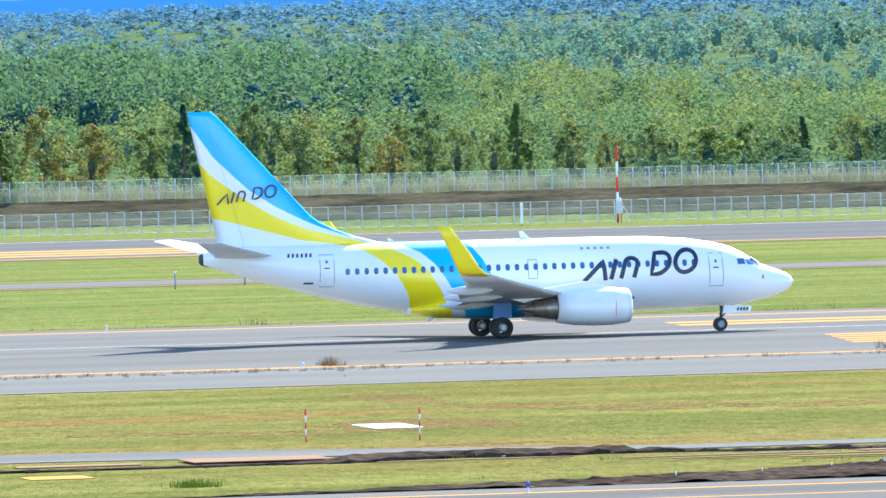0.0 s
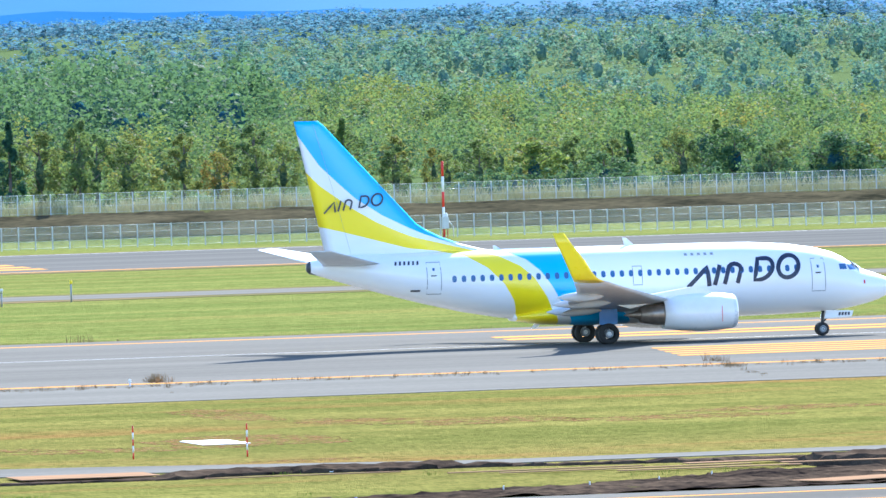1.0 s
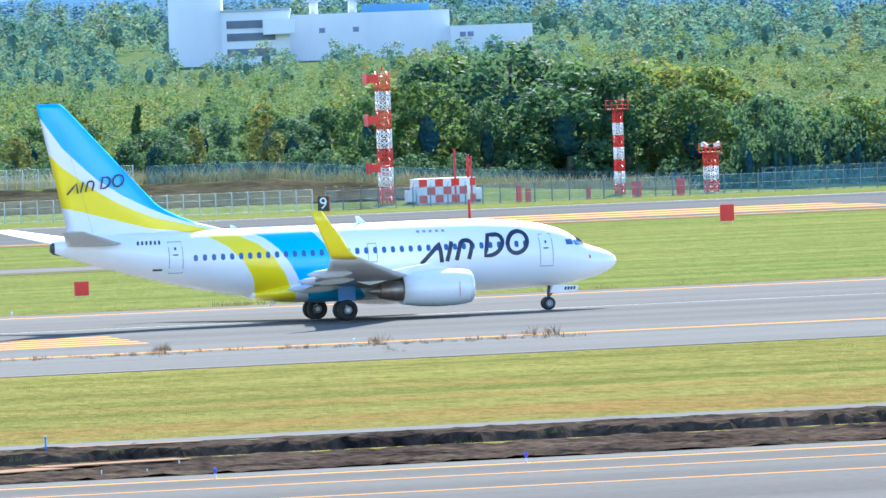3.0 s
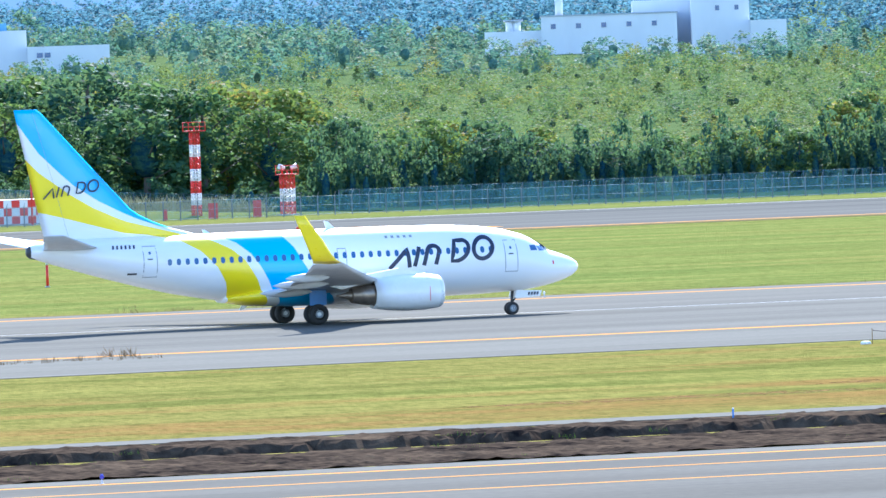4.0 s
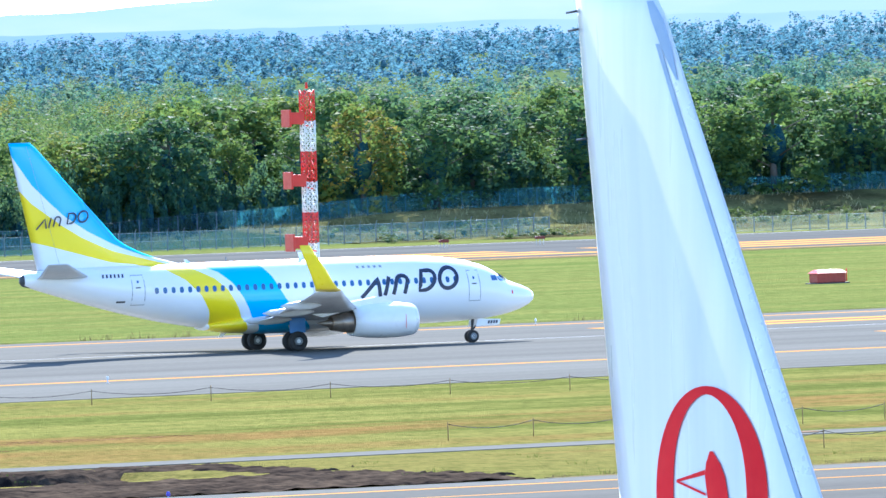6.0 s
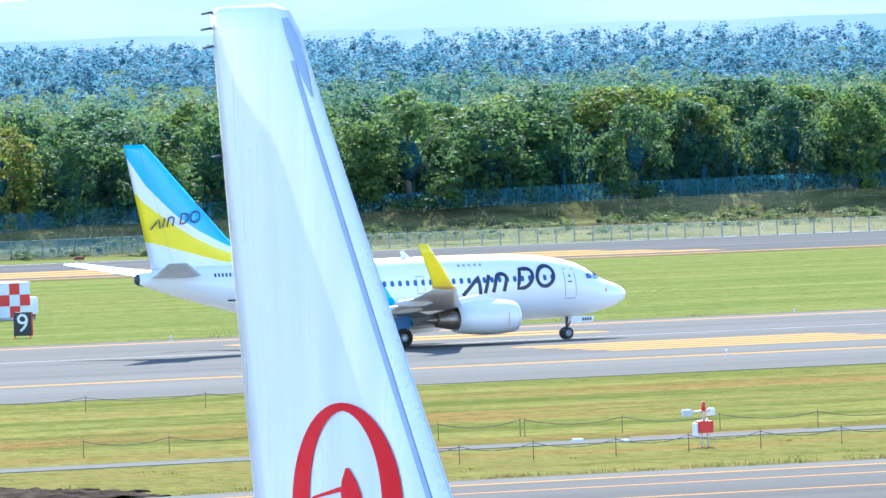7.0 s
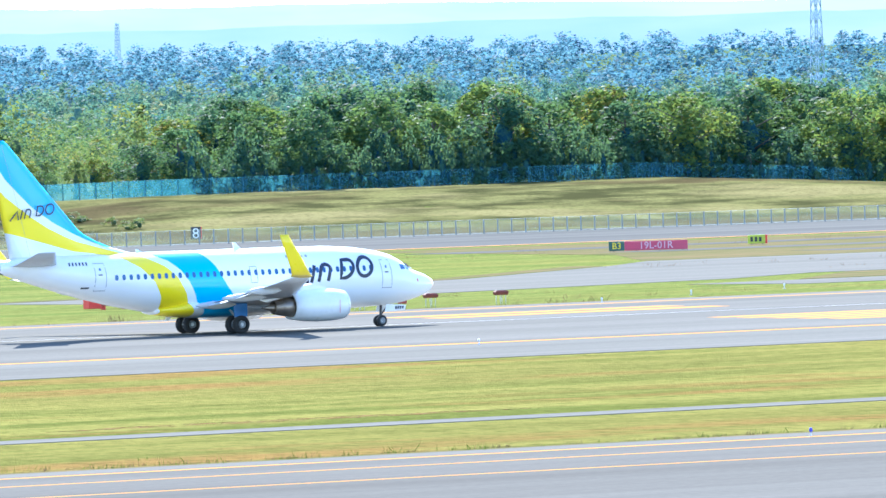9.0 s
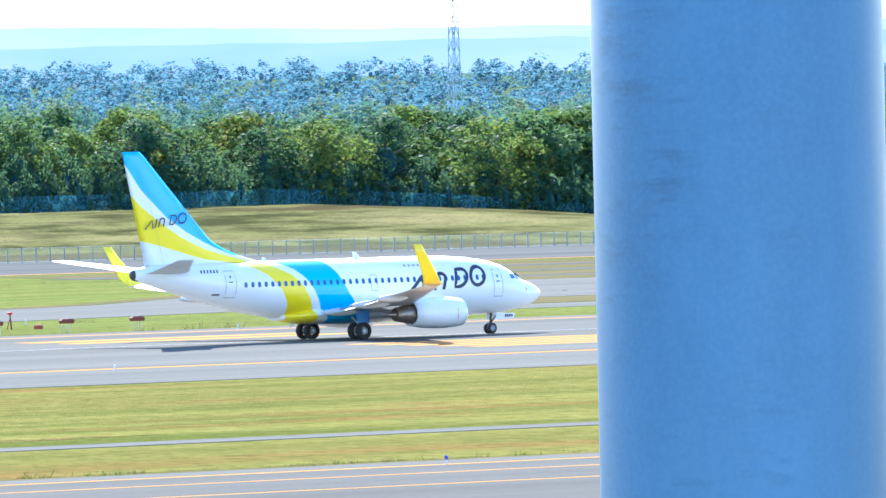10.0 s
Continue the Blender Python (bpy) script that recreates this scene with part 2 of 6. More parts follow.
M_CONCRETE = surface("pale_concrete", (0.5, 0.47, 0.42), (0.38, 0.36, 0.33), 0.85, scale=2, gloss=0.0)
M_WEED = surface("dry_weed", (0.3, 0.2, 0.11), (0.2, 0.14, 0.07), 0.9, scale=5, gloss=0.0)
M_DRYGRASS = surface("dry_tall_grass", (0.56, 0.48, 0.28), (0.4, 0.37, 0.17), 0.9, scale=3, gloss=0.0)
M_BARK = surface("bark", (0.09, 0.075, 0.06), (0.16, 0.14, 0.12), 0.9, scale=8, stretch=(1, 1, 0.2), bumpy=0.03, gloss=0.0)
# Blue dark ends of the leaf ramps below: shade put into the colour.
GREENS_WITH_SHADE = ((0.0, (0.016, 0.07, 0.08)), (0.35, (0.045, 0.12, 0.065)), (0.62, (0.1, 0.17, 0.045)), (0.84, (0.19, 0.23, 0.04)), (1.0, (0.36, 0.2, 0.035)))
M_LEAF = leafy("oak_leaves", GREENS_WITH_SHADE)
M_CORE = inner("inner_foliage_shade", (0.014, 0.055, 0.085), (0.05, 0.12, 0.08), 2.6)
M_SHRUB = leafy("shrub_leaves", ((0.0, (0.040, 0.097, 0.057)), (0.4, (0.106, 0.150, 0.048)), (0.7, (0.185, 0.185, 0.048)), (0.9, (0.282, 0.194, 0.044)), (1.0, (0.405, 0.141, 0.035))))
M_WOODS = leafy("woods_leaves", ((0.0, (0.026, 0.086, 0.077)), (0.35, (0.077, 0.142, 0.065)), (0.6, (0.142, 0.176, 0.052)), (0.82, (0.206, 0.206, 0.052)), (1.0, (0.327, 0.189, 0.043))), clump=0.085, speck=2.2)
# Back woods and ridge: distance haze is mixed into these blue leaf tones.
M_BACK = leafy("hazed_back_leaves", ((0.0, (0.039, 0.120, 0.146)), (0.35, (0.073, 0.172, 0.146)), (0.6, (0.138, 0.206, 0.129)), (0.82, (0.198, 0.224, 0.120)), (1.0, (0.310, 0.232, 0.103))), clump=0.07, speck=1.5, tint=(0.120, 0.215, 0.103), broad=(0.060, 0.155, 0.146))
M_RIDGE = leafy("hazed_ridge_leaves", ((0.0, (0.07, 0.165, 0.235)), (0.5, (0.078, 0.178, 0.238)), (1.0, (0.105, 0.198, 0.228))), through=0.6, clump=0.05, speck=0.9, tint=(0.08, 0.18, 0.24), broad=(0.074, 0.17, 0.233))
M_RIDGECORE = inner("hazed_ridge_inside", (0.07, 0.17, 0.24), (0.1, 0.2, 0.25), 0.8)


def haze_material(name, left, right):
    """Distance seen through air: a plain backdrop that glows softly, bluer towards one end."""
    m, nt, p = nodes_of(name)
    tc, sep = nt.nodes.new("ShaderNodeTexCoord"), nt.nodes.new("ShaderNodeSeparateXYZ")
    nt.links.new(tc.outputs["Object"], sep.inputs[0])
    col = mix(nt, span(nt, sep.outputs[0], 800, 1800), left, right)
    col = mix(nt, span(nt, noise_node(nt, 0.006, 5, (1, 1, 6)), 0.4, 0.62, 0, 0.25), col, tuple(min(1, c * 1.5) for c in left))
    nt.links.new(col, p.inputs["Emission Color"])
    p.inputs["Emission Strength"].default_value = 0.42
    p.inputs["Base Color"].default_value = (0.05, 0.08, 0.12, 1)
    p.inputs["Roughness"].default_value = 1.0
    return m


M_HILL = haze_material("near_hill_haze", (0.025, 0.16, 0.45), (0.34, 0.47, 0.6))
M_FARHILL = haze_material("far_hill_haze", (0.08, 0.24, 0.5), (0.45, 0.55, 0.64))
M_DRYEARTH = surface("dry_earth", (0.173, 0.126, 0.072), (0.090, 0.101, 0.038), 1.0, scale=0.8, stretch=(0.4, 1, 1), gloss=0.0)
M_MASTWHITE = surface("white_enamel", (0.78, 0.79, 0.8), (0.68, 0.69, 0.7), 0.45, scale=2)
M_GALV2 = surface("weathered_galvanised", (0.3, 0.32, 0.34), (0.22, 0.24, 0.26), 0.5, 0.4, scale=5)
M_DARKPOST = surface("dark_post", (0.1, 0.14, 0.17), (0.14, 0.18, 0.2), 0.6, scale=4)
M_RUSTRED = surface("weathered_red", (0.42, 0.05, 0.03), (0.3, 0.045, 0.03), 0.6, scale=4)
M_LAMPBLUE = surface("blue_lamp_glass", (0.04, 0.05, 0.5), (0.06, 0.06, 0.42), 0.2, scale=9)
M_SIGNRED = surface("sign_red", (0.6, 0.04, 0.1), (0.5, 0.05, 0.1), 0.4, scale=3)
M_SIGNDARK = surface("sign_dark_green", (0.012, 0.07, 0.06), (0.02, 0.09, 0.07), 0.4, scale=3)
M_SIGNTEXT = surface("sign_lettering", (0.7, 0.45, 0.5), (0.65, 0.4, 0.45), 0.5, scale=3)
M_SIGNYELLOW = surface("sign_yellow_green", (0.45, 0.5, 0.03), (0.4, 0.45, 0.03), 0.4, scale=3)
M_BUILDING = surface("white_render", (0.7, 0.73, 0.77), (0.62, 0.65, 0.7), 0.8, scale=0.2, stretch=(1, 1, 0.4))
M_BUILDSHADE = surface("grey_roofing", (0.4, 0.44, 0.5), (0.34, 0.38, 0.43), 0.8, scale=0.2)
M_BAY = surface("window_bay", (0.06, 0.09, 0.15), (0.12, 0.15, 0.2), 0.4, scale=0.3)
M_BAYBLUE = surface("blue_plant_cladding", (0.08, 0.25, 0.45), (0.1, 0.3, 0.5), 0.5, scale=0.3)
M_FARSTEEL = surface("far_steel", (0.36, 0.46, 0.56), (0.3, 0.4, 0.5), 0.6, scale=1)
# Upright grey streaks stand for soft reflections, put into the paint colour.
M_PARKED = surface("parked_white_paint", (0.76, 0.79, 0.83), (0.62, 0.66, 0.72), 0.3, scale=1.6, stretch=(1, 1, 0.08), coat=0.5)
M_BLUEGREY = surface("blue_grey_fitting", (0.34, 0.43, 0.56), (0.28, 0.38, 0.52), 0.4, scale=3)
M_EMBLEM = surface("red_emblem_paint", (0.74, 0.012, 0.018), (0.66, 0.012, 0.022), 0.6, scale=2, gloss=0.1)


def worn_material():
    """Bare reddish earth that shows between the blades, broken up into specks."""
    m, nt, p = nodes_of("worn_turf")
    speck, tint = noise_node(nt, 3.0, 6, (0.7, 0.25, 1), 0.72), noise_node(nt, 0.8, 3)
    nt.links.new(mix(nt, span(nt, tint, 0.4, 0.6), (0.2, 0.1, 0.05), (0.26, 0.16, 0.075)), p.inputs["Base Color"])
    p.inputs["Roughness"].default_value = 1.0
    p.inputs["Specular IOR Level"].default_value = 0.0
    nt.links.new(span(nt, speck, 0.46, 0.58, 0.0, 0.8), p.inputs["Alpha"])
    return m


def mound_material():
    """Rough unmown grass: straw, olive and bare brown in broad uneven patches."""
    m, nt, p = nodes_of("rough_mound_grass")
    fine, mid = noise_node(nt, 2.2, 6, (0.8, 0.5, 2), 0.7), noise_node(nt, 0.16, 5, (0.5, 1, 2), 0.62)
    broad = noise_node(nt, 0.035, 4, (0.45, 1, 3))
    col = mix(nt, span(nt, mid, 0.4, 0.6), (0.055, 0.055, 0.022), (0.17, 0.16, 0.06))
    col = mix(nt, span(nt, broad, 0.53, 0.62, 0, 0.7), col, (0.24, 0.205, 0.09))
    col = mix(nt, span(nt, broad, 0.48, 0.4, 0, 0.75), col, (0.08, 0.058, 0.03))
    col = mix(nt, span(nt, fine, 0.48, 0.66, 0, 0.65), col, (0.045, 0.045, 0.018))
    nt.links.new(col, p.inputs["Base Color"])
    p.inputs["Roughness"].default_value = 1.0
    p.inputs["Specular IOR Level"].default_value = 0.0
    bump(nt, p, fine, 0.8, 0.25)
    return m


def mesh_sheet(name, colour, cover):
    """Fine wire mesh too small to resolve: partly see-through."""
    m, nt, p = nodes_of(name)
    p.inputs["Base Color"].default_value = (*colour, 1)
    p.inputs["Roughness"].default_value = 0.7
    tr, clear = nt.nodes.new("ShaderNodeBsdfTranslucent"), nt.nodes.new("ShaderNodeBsdfTransparent")
    both, out = nt.nodes.new("ShaderNodeMixShader"), nt.nodes.new("ShaderNodeMixShader")
    tr.inputs[0].default_value = (*colour, 1)
    both.inputs[0].default_value = 0.5
    nt.links.new(p.outputs[0], both.inputs[1])
    nt.links.new(tr.outputs[0], both.inputs[2])
    nt.links.new(span(nt, noise_node(nt, 0.8, 4), 0.3, 0.7, cover * 0.8, cover * 1.2), out.inputs[0])
    nt.links.new(clear.outputs[0], out.inputs[1])
    nt.links.new(both.outputs[0], out.inputs[2])
    nt.links.new(out.outputs[0], nt.nodes["Material Output"].inputs[0])
    return m


M_MESHGREY = mesh_sheet("grey_wire_mesh", (0.3, 0.42, 0.38), 0.1)
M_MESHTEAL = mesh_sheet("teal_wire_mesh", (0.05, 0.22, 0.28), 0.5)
# Darker copy of the teal mesh: the woods' shade put into its colour.
M_MESHDARK = mesh_sheet("shaded_teal_mesh", (0.03, 0.1, 0.14), 0.3)
M_BANK = surface("rough_bank_grass", (0.02, 0.02, 0.013), (0.1, 0.085, 0.05), 1.0, scale=1.8, stretch=(0.5, 1, 2), bumpy=0.2, gloss=0.0)
# Near-black green for the wood edge: tree shade put into the ground colour.
M_SHADEDWOOD = surface("painted_shade_growth", (0.02, 0.045, 0.025), (0.035, 0.06, 0.03), 1.0, scale=0.5, gloss=0.0)
# Inside of the back crowns, lifted towards blue to stand for haze.
M_BACKCORE = inner("hazed_back_inside", (0.075, 0.165, 0.15), (0.21, 0.31, 0.2), 1.3)
M_BOARD = surface("pale_timber", (0.315, 0.189, 0.112), (0.240, 0.154, 0.093), 0.85, scale=2, stretch=(0.3, 3, 1), gloss=0.0)
M_MOUND = mound_material()
M_GREENWEED = surface("green_weed", (0.100, 0.180, 0.024), (0.180, 0.252, 0.032), 0.9, scale=3, gloss=0.0)
M_SHRUBCORE = inner("inner_shrub_shade", (0.048, 0.080, 0.049), (0.152, 0.200, 0.097), 2.2)
M_LIP = surface("inlet_lip_metal", (0.72, 0.74, 0.76), (0.64, 0.66, 0.68), 0.3, 0.2, scale=3)
M_BARETURF = worn_material()


# ---- building blocks ----
def mesh_of(name, verts, faces, smooth=False):
    me = bpy.data.meshes.new(name)
    me.from_pydata([tuple(v) for v in verts], [], [tuple(f) for f in faces])
    if smooth:
        me.polygons.foreach_set("use_smooth", [True] * len(me.polygons))
    me.update()
    return me


def part(name, shape, material, parent=None, label="", smooth=False):
    """Links a bmesh, a mesh or (verts, faces) as one object, under a thing or a part where one is given."""
    if isinstance(shape, tuple):
        me = mesh_of(name, *shape, smooth=smooth)
    elif isinstance(shape, bmesh.types.BMesh):
        me = bpy.data.meshes.new(name)
        if smooth:
            for f in shape.faces:
                f.smooth = True
        shape.to_mesh(me)
        shape.free()
    else:
        me = shape
    if not me.materials:
        me.materials.append(material)
    ob = new(name, me)
    if parent:
        ob.parent = parent
    return tagged(ob, label) if label else ob


def structure(name, shape, material, label, category=""):
    return tagged(part(name, shape, material), label, category or name.split("_")[0], kind="structure")


def empty(name, m, label, category, group=""):
    ob = new(name)
    ob.empty_display_size = 0.5
    ob.matrix_basis = m
    return tagged(ob, label, category, group)


def box_into(bm, x0, x1, y0, y1, z0, z1, m=None):
    vs = [bm.verts.new((x, y, z)) for z in (z0, z1) for x, y in ((x0, y0), (x1, y0), (x1, y1), (x0, y1))]
    for f in ((3, 2, 1, 0), (4, 5, 6, 7), (0, 1, 5, 4), (1, 2, 6, 5), (2, 3, 7, 6), (3, 0, 4, 7)):
        bm.faces.new([vs[i] for i in f])
    if m:
        bmesh.ops.transform(bm, matrix=m, verts=vs)


def boxes(*specs, bevel=0.0):
    bm = bmesh.new()
    for s in specs:
        box_into(bm, *s)
    if bevel:
        bmesh.ops.bevel(bm, geom=bm.edges[:], offset=bevel, segments=1, affect="EDGES")
    return bm


def tube_into(bm, a, b, ra, rb=None, n=8):
    a, b, rb = Vector(a), Vector(b), ra if rb is None else rb
    q = (b - a).to_track_quat("Z", "Y").to_matrix()
    rings = []
    for c, r in ((a, ra), (b, rb)):
        rings.append([bm.verts.new(c + q @ Vector((r * math.cos(2 * math.pi * i / n), r * math.sin(2 * math.pi * i / n), 0))) for i in range(n)])
    for i in range(n):
        f = bm.faces.new((rings[0][i], rings[0][(i + 1) % n], rings[1][(i + 1) % n], rings[1][i]))
        f.smooth = True
    bm.faces.new(rings[0][::-1])
    bm.faces.new(rings[1])


def tubes(*specs, n=8):
    bm = bmesh.new()
    for s in specs:
        tube_into(bm, *s, n=n)
    return bm


def loft(rings, caps=True):
    """Skin over rings of equal length, as verts and faces."""
    n = len(rings[0])
    verts = [v for r in rings for v in r]
    faces = []
    for k in range(len(rings) - 1):
        for i in range(n):
            j = (i + 1) % n
            faces.append((k * n + i, k * n + j, (k + 1) * n + j, (k + 1) * n + i))
    if caps:
        faces.append(tuple(range(n))[::-1])
        faces.append(tuple((len(rings) - 1) * n + i for i in range(n)))
    return verts, faces


def prism(outline, y0, y1):
    """An outline of (x, z) given thickness along y."""
    n = len(outline)
    verts = [(x, y, z) for y in (y0, y1) for x, z in outline]
    faces = [tuple(range(n)), tuple(range(2 * n - 1, n - 1, -1))]
    faces += [(i, n + i, n + (i + 1) % n, (i + 1) % n) for i in range(n)]
    return verts, faces


def lerp_table(rows, x):
    xs, ys = zip(*rows)
    return float(np.interp(x, xs, ys))


# ---- ground ----
BANK = ((-400, 3.2), (296, 3.2), (318, 1.5), (345, 0.0), (425, 0.2), (470, 3.0), (560, 4.0), (640, 4.8), (713, 5.0), (740, 3.8), (764, 1.8), (800, 0.6), (1000, 0.4))
FOOT = ((-400, 984), (300, 984), (420, 975), (470, 955), (560, 925), (1000, 920))
RISE = ((0, 0), (1030, 0), (1250, 3), (1700, 11), (2300, 20), (2950, 37), (3400, 40), (6000, 40))


def ground_height(x, y):
    foot = lerp_table(FOOT, x)
    u = min(1, max(0, (y - foot) / (1004 - foot)))
    u = u * u * (3 - 2 * u)
    steep = min(1, max(0, (x - 445) / 15)) * min(1, max(0, (625 - x) / 40))
    v = min(1, max(0, (y - 995) / 8.5))
    u = u * (1 - 0.62 * steep) + 0.62 * steep * v * v * (3 - 2 * v)
    if 83 < x < 143 and 325.5 < y < 334.2:
        return -1.4
    lump = noise.noise((x * 0.004, y * 0.004, 0.3)) * min(1, max(0, (y - 1300) / 500)) * 3
    return lerp_table(BANK, x) * u + lerp_table(RISE, y) + lump


def ground_sheet():
    xs = np.unique(np.concatenate([np.linspace(-2500, -300, 12), np.linspace(-300, 1100, 141), np.linspace(66, 166, 51), np.linspace(1100, 4200, 25)]))
    ys = np.unique(np.concatenate([np.linspace(-900, 900, 19), np.linspace(320, 338, 28), np.linspace(900, 1030, 53), np.linspace(994, 1005, 15), np.linspace(1030, 4700, 70)]))
    verts = [(x, y, ground_height(x, y)) for y in ys for x in xs]
    w = len(xs)
    faces = [(j * w + i, j * w + i + 1, (j + 1) * w + i + 1, (j + 1) * w + i) for j in range(len(ys) - 1) for i in range(w - 1)]
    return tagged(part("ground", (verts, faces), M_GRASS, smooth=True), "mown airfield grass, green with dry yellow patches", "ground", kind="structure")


def slab(name, outline, z, material, label, category):
    """A thin sheet of paving laid on the ground: outline of (x, y)."""
    n = len(outline)
    verts = [(x, y, q) for q in (-0.05, z) for x, y in outline]
    faces = [tuple(range(n, 2 * n))] + [(i, (i + 1) % n, n + (i + 1) % n, n + i) for i in range(n)]
    return structure(name, (verts, faces), material, label, category)


def strip(name, x0, x1, y0, y1, z, material, label, category):
    return slab(name, ((x0, y0), (x1, y0), (x1, y1), (x0, y1)), z, material, label, category)


ground_sheet()
strip("runway_main", -900, 1400, 461, 546, 0.03, M_ASPHALT, "grey asphalt taxi runway with worn lane marks", "runway")
strip("pavement_near_shoulder", -900, 1400, 430, 461, 0.026, M_SHOULDER, "pale grey asphalt runway shoulder", "pavement")
strip("pavement_far_shoulder", -900, 1400, 546, 552, 0.026, M_SHOULDER, "pale grey asphalt runway shoulder", "pavement")
strip("runway_far", -900, 1400, 822, 934, 0.03, M_OLD, "second grey asphalt runway behind the grass", "runway")
strip("road_apron", -900, 1400, 120, 306, 0.03, M_APRON, "grey asphalt taxiway in front of the grass", "road")
strip("pavement_apron_edge", -900, 1400, 306, 309, 0.026, M_SHOULDER, "pale concrete taxiway edge", "pavement")
strip("road_service_path", 74, 1400, 339.6, 343.4, 0.03, M_SHOULDER, "narrow grey service path through grass", "road")
slab("road_service_bend", ((-300, 345), (52, 345), (74, 339.6), (74, 343.4), (60, 351), (40, 357), (-300, 357)), 0.03, M_SHOULDER, "wider grey end of the service path", "road")
strip("road_infield", -300, 205, 690, 706, 0.03, M_SHOULDER, "pale grey strip through the infield grass", "road")


# ---- painted lines ----
def line(x0, x1, y0, y1, material, label):
    return strip("trim_line", x0, x1, y0, y1, 0.036, material, label, "runway line")


line(-600, 1200, 459.2, 460.6, M_ORANGE, "thin orange edge line on grey asphalt")
line(-600, 1200, 544.4, 545.6, M_ORANGE, "thin orange edge line on grey asphalt")
line(-600, 1200, 510.9, 511.15, M_WHITELINE, "thin white centre line on grey asphalt")
line(-600, 1200, 304.6, 305.2, M_ORANGE, "thin orange edge line of the taxiway")
line(-600, 1200, 297.6, 298.0, M_ORANGE, "thin orange taxiway line")
line(-600, 1200, 287.5, 287.9, M_ORANGE, "thin orange taxiway line")
line(-600, 1200, 823, 825, M_ORANGE, "faded orange edge line of the far runway")
line(-600, 1200, 931, 931.8, M_WHITELINE, "white edge line of the far runway")


# ---- the taxiing airliner; its space: nose at the origin, x forward, y to port, z up ----
FUSELAGE = ((-0.0, 2.62, 2.54, 0.03), (-0.12, 2.83, 2.3, 0.27), (-0.4, 3.03, 2.08, 0.5), (-0.9, 3.24, 1.86, 0.8), (-1.5, 3.44, 1.68, 1.06), (-2.0, 3.62, 1.57, 1.24), (-2.45, 3.95, 1.48, 1.38), (-2.9, 4.25, 1.41, 1.5), (-3.5, 4.53, 1.35, 1.62), (-4.5, 4.8, 1.29, 1.75), (-6, 5.03, 1.23, 1.84), (-8, 5.17, 1.2, 1.88), (-11, 5.21, 1.2, 1.88), (-15, 5.21, 1.2, 1.88), (-18, 5.21, 1.22, 1.88), (-20, 5.21, 1.33, 1.88), (-22, 5.21, 1.58, 1.85), (-24, 5.21, 1.95, 1.77), (-26, 5.2, 2.43, 1.6), (-28, 5.19, 2.98, 1.32), (-29.5, 5.17, 3.42, 1.06), (-30.8, 5.12, 3.82, 0.78), (-31.6, 5.02, 4.08, 0.56), (-32.1, 4.9, 4.25, 0.4))


def hull_at(x):
    xs = [-r[0] for r in FUSELAGE]
    return [float(np.interp(-x, xs, [r[k] for r in FUSELAGE])) for k in (1, 2, 3)]


def side_y(x, z, side=-1, off=0.0):
    """y of the hull's skin at x and z."""
    top, bot, w = hull_at(x)
    c, h = (top + bot) / 2, (top - bot) / 2
    u = min(0.999, abs((z - c) / h))
    return side * (w * math.sqrt(1 - u * u) + off)


def hull():
    n, rings = 40, []
    for x, top, bot, w in FUSELAGE:
        c, h = (top + bot) / 2, (top - bot) / 2
        rings.append([(x, w * math.sin(2 * math.pi * i / n), c + h * math.cos(2 * math.pi * i / n)) for i in range(n)])
    fine = []
    for a, b in zip(rings, rings[1:]):
        steps = 1 if abs(a[0][0] - b[0][0]) < 1 else 3
        for s in range(steps):
            u = s / steps
            fine.append([tuple(p * (1 - u) + q * u for p, q in zip(v, w)) for v, w in zip(a, b)])
    fine.append(rings[-1])
    return loft(fine)


def foil(le, te, y_or_z, thick, vertical=False, n=9):
    """Ring of an aerofoil from leading to trailing edge."""
    pts = []
    for k in range(2 * n):
        u = k / n if k < n else (2 * n - k) / n
        s = 1 if k < n else -1
        h = thick * 2.6 * (math.sqrt(max(u, 0)) * 0.55 - 0.3 * u - 0.25 * u * u) * s
        x = le[0] + (te[0] - le[0]) * u
        if vertical:
            pts.append((x, le[1] + h, y_or_z + (te[1] - 0) * 0))
        else:
            pts.append((x, y_or_z, le[1] + (te[1] - le[1]) * u + h))
    return pts


def skin_panel(x0, x1, z0, z1, side, off, nx=3, nz=5, slant=0.0):
    """A patch that follows the hull."""
    verts = []
    for i in range(nx + 1):
        for k in range(nz + 1):
            z = z0 + (z1 - z0) * k / nz
            x = x0 + (x1 - x0) * i / nx + slant * (z - z0)
            verts.append((x, side_y(x, z, side, off), z))
    w = nz + 1
    faces = [(i * w + k, i * w + k + 1, (i + 1) * w + k + 1, (i + 1) * w + k) for i in range(nx) for k in range(nz)]
    return verts, faces


def skin_stroke(pts, width, side, off, closed=False, ypos=None):
    """A painted stroke along points (x, z) on the hull, or on a flat fin at y = ypos."""
    verts, faces, n = [], [], len(pts)
    for i in range(n):
        a = pts[i - 1] if (closed or i > 0) else pts[i]
        b = pts[(i + 1) % n] if (closed or i < n - 1) else pts[i]
        d = Vector((b[0] - a[0], b[1] - a[1])).normalized()
        wd = width[i] if isinstance(width, (list, tuple)) else width
        for s in (-0.5, 0.5):
            x, z = pts[i][0] - d.y * wd * s, pts[i][1] + d.x * wd * s
            verts.append((x, ypos if ypos is not None else side_y(x, z, side, off), z))
    for i in range(n if closed else n - 1):
        j = (i + 1) % n
        faces.append((2 * i, 2 * i + 1, 2 * j + 1, 2 * j))
    return verts, faces


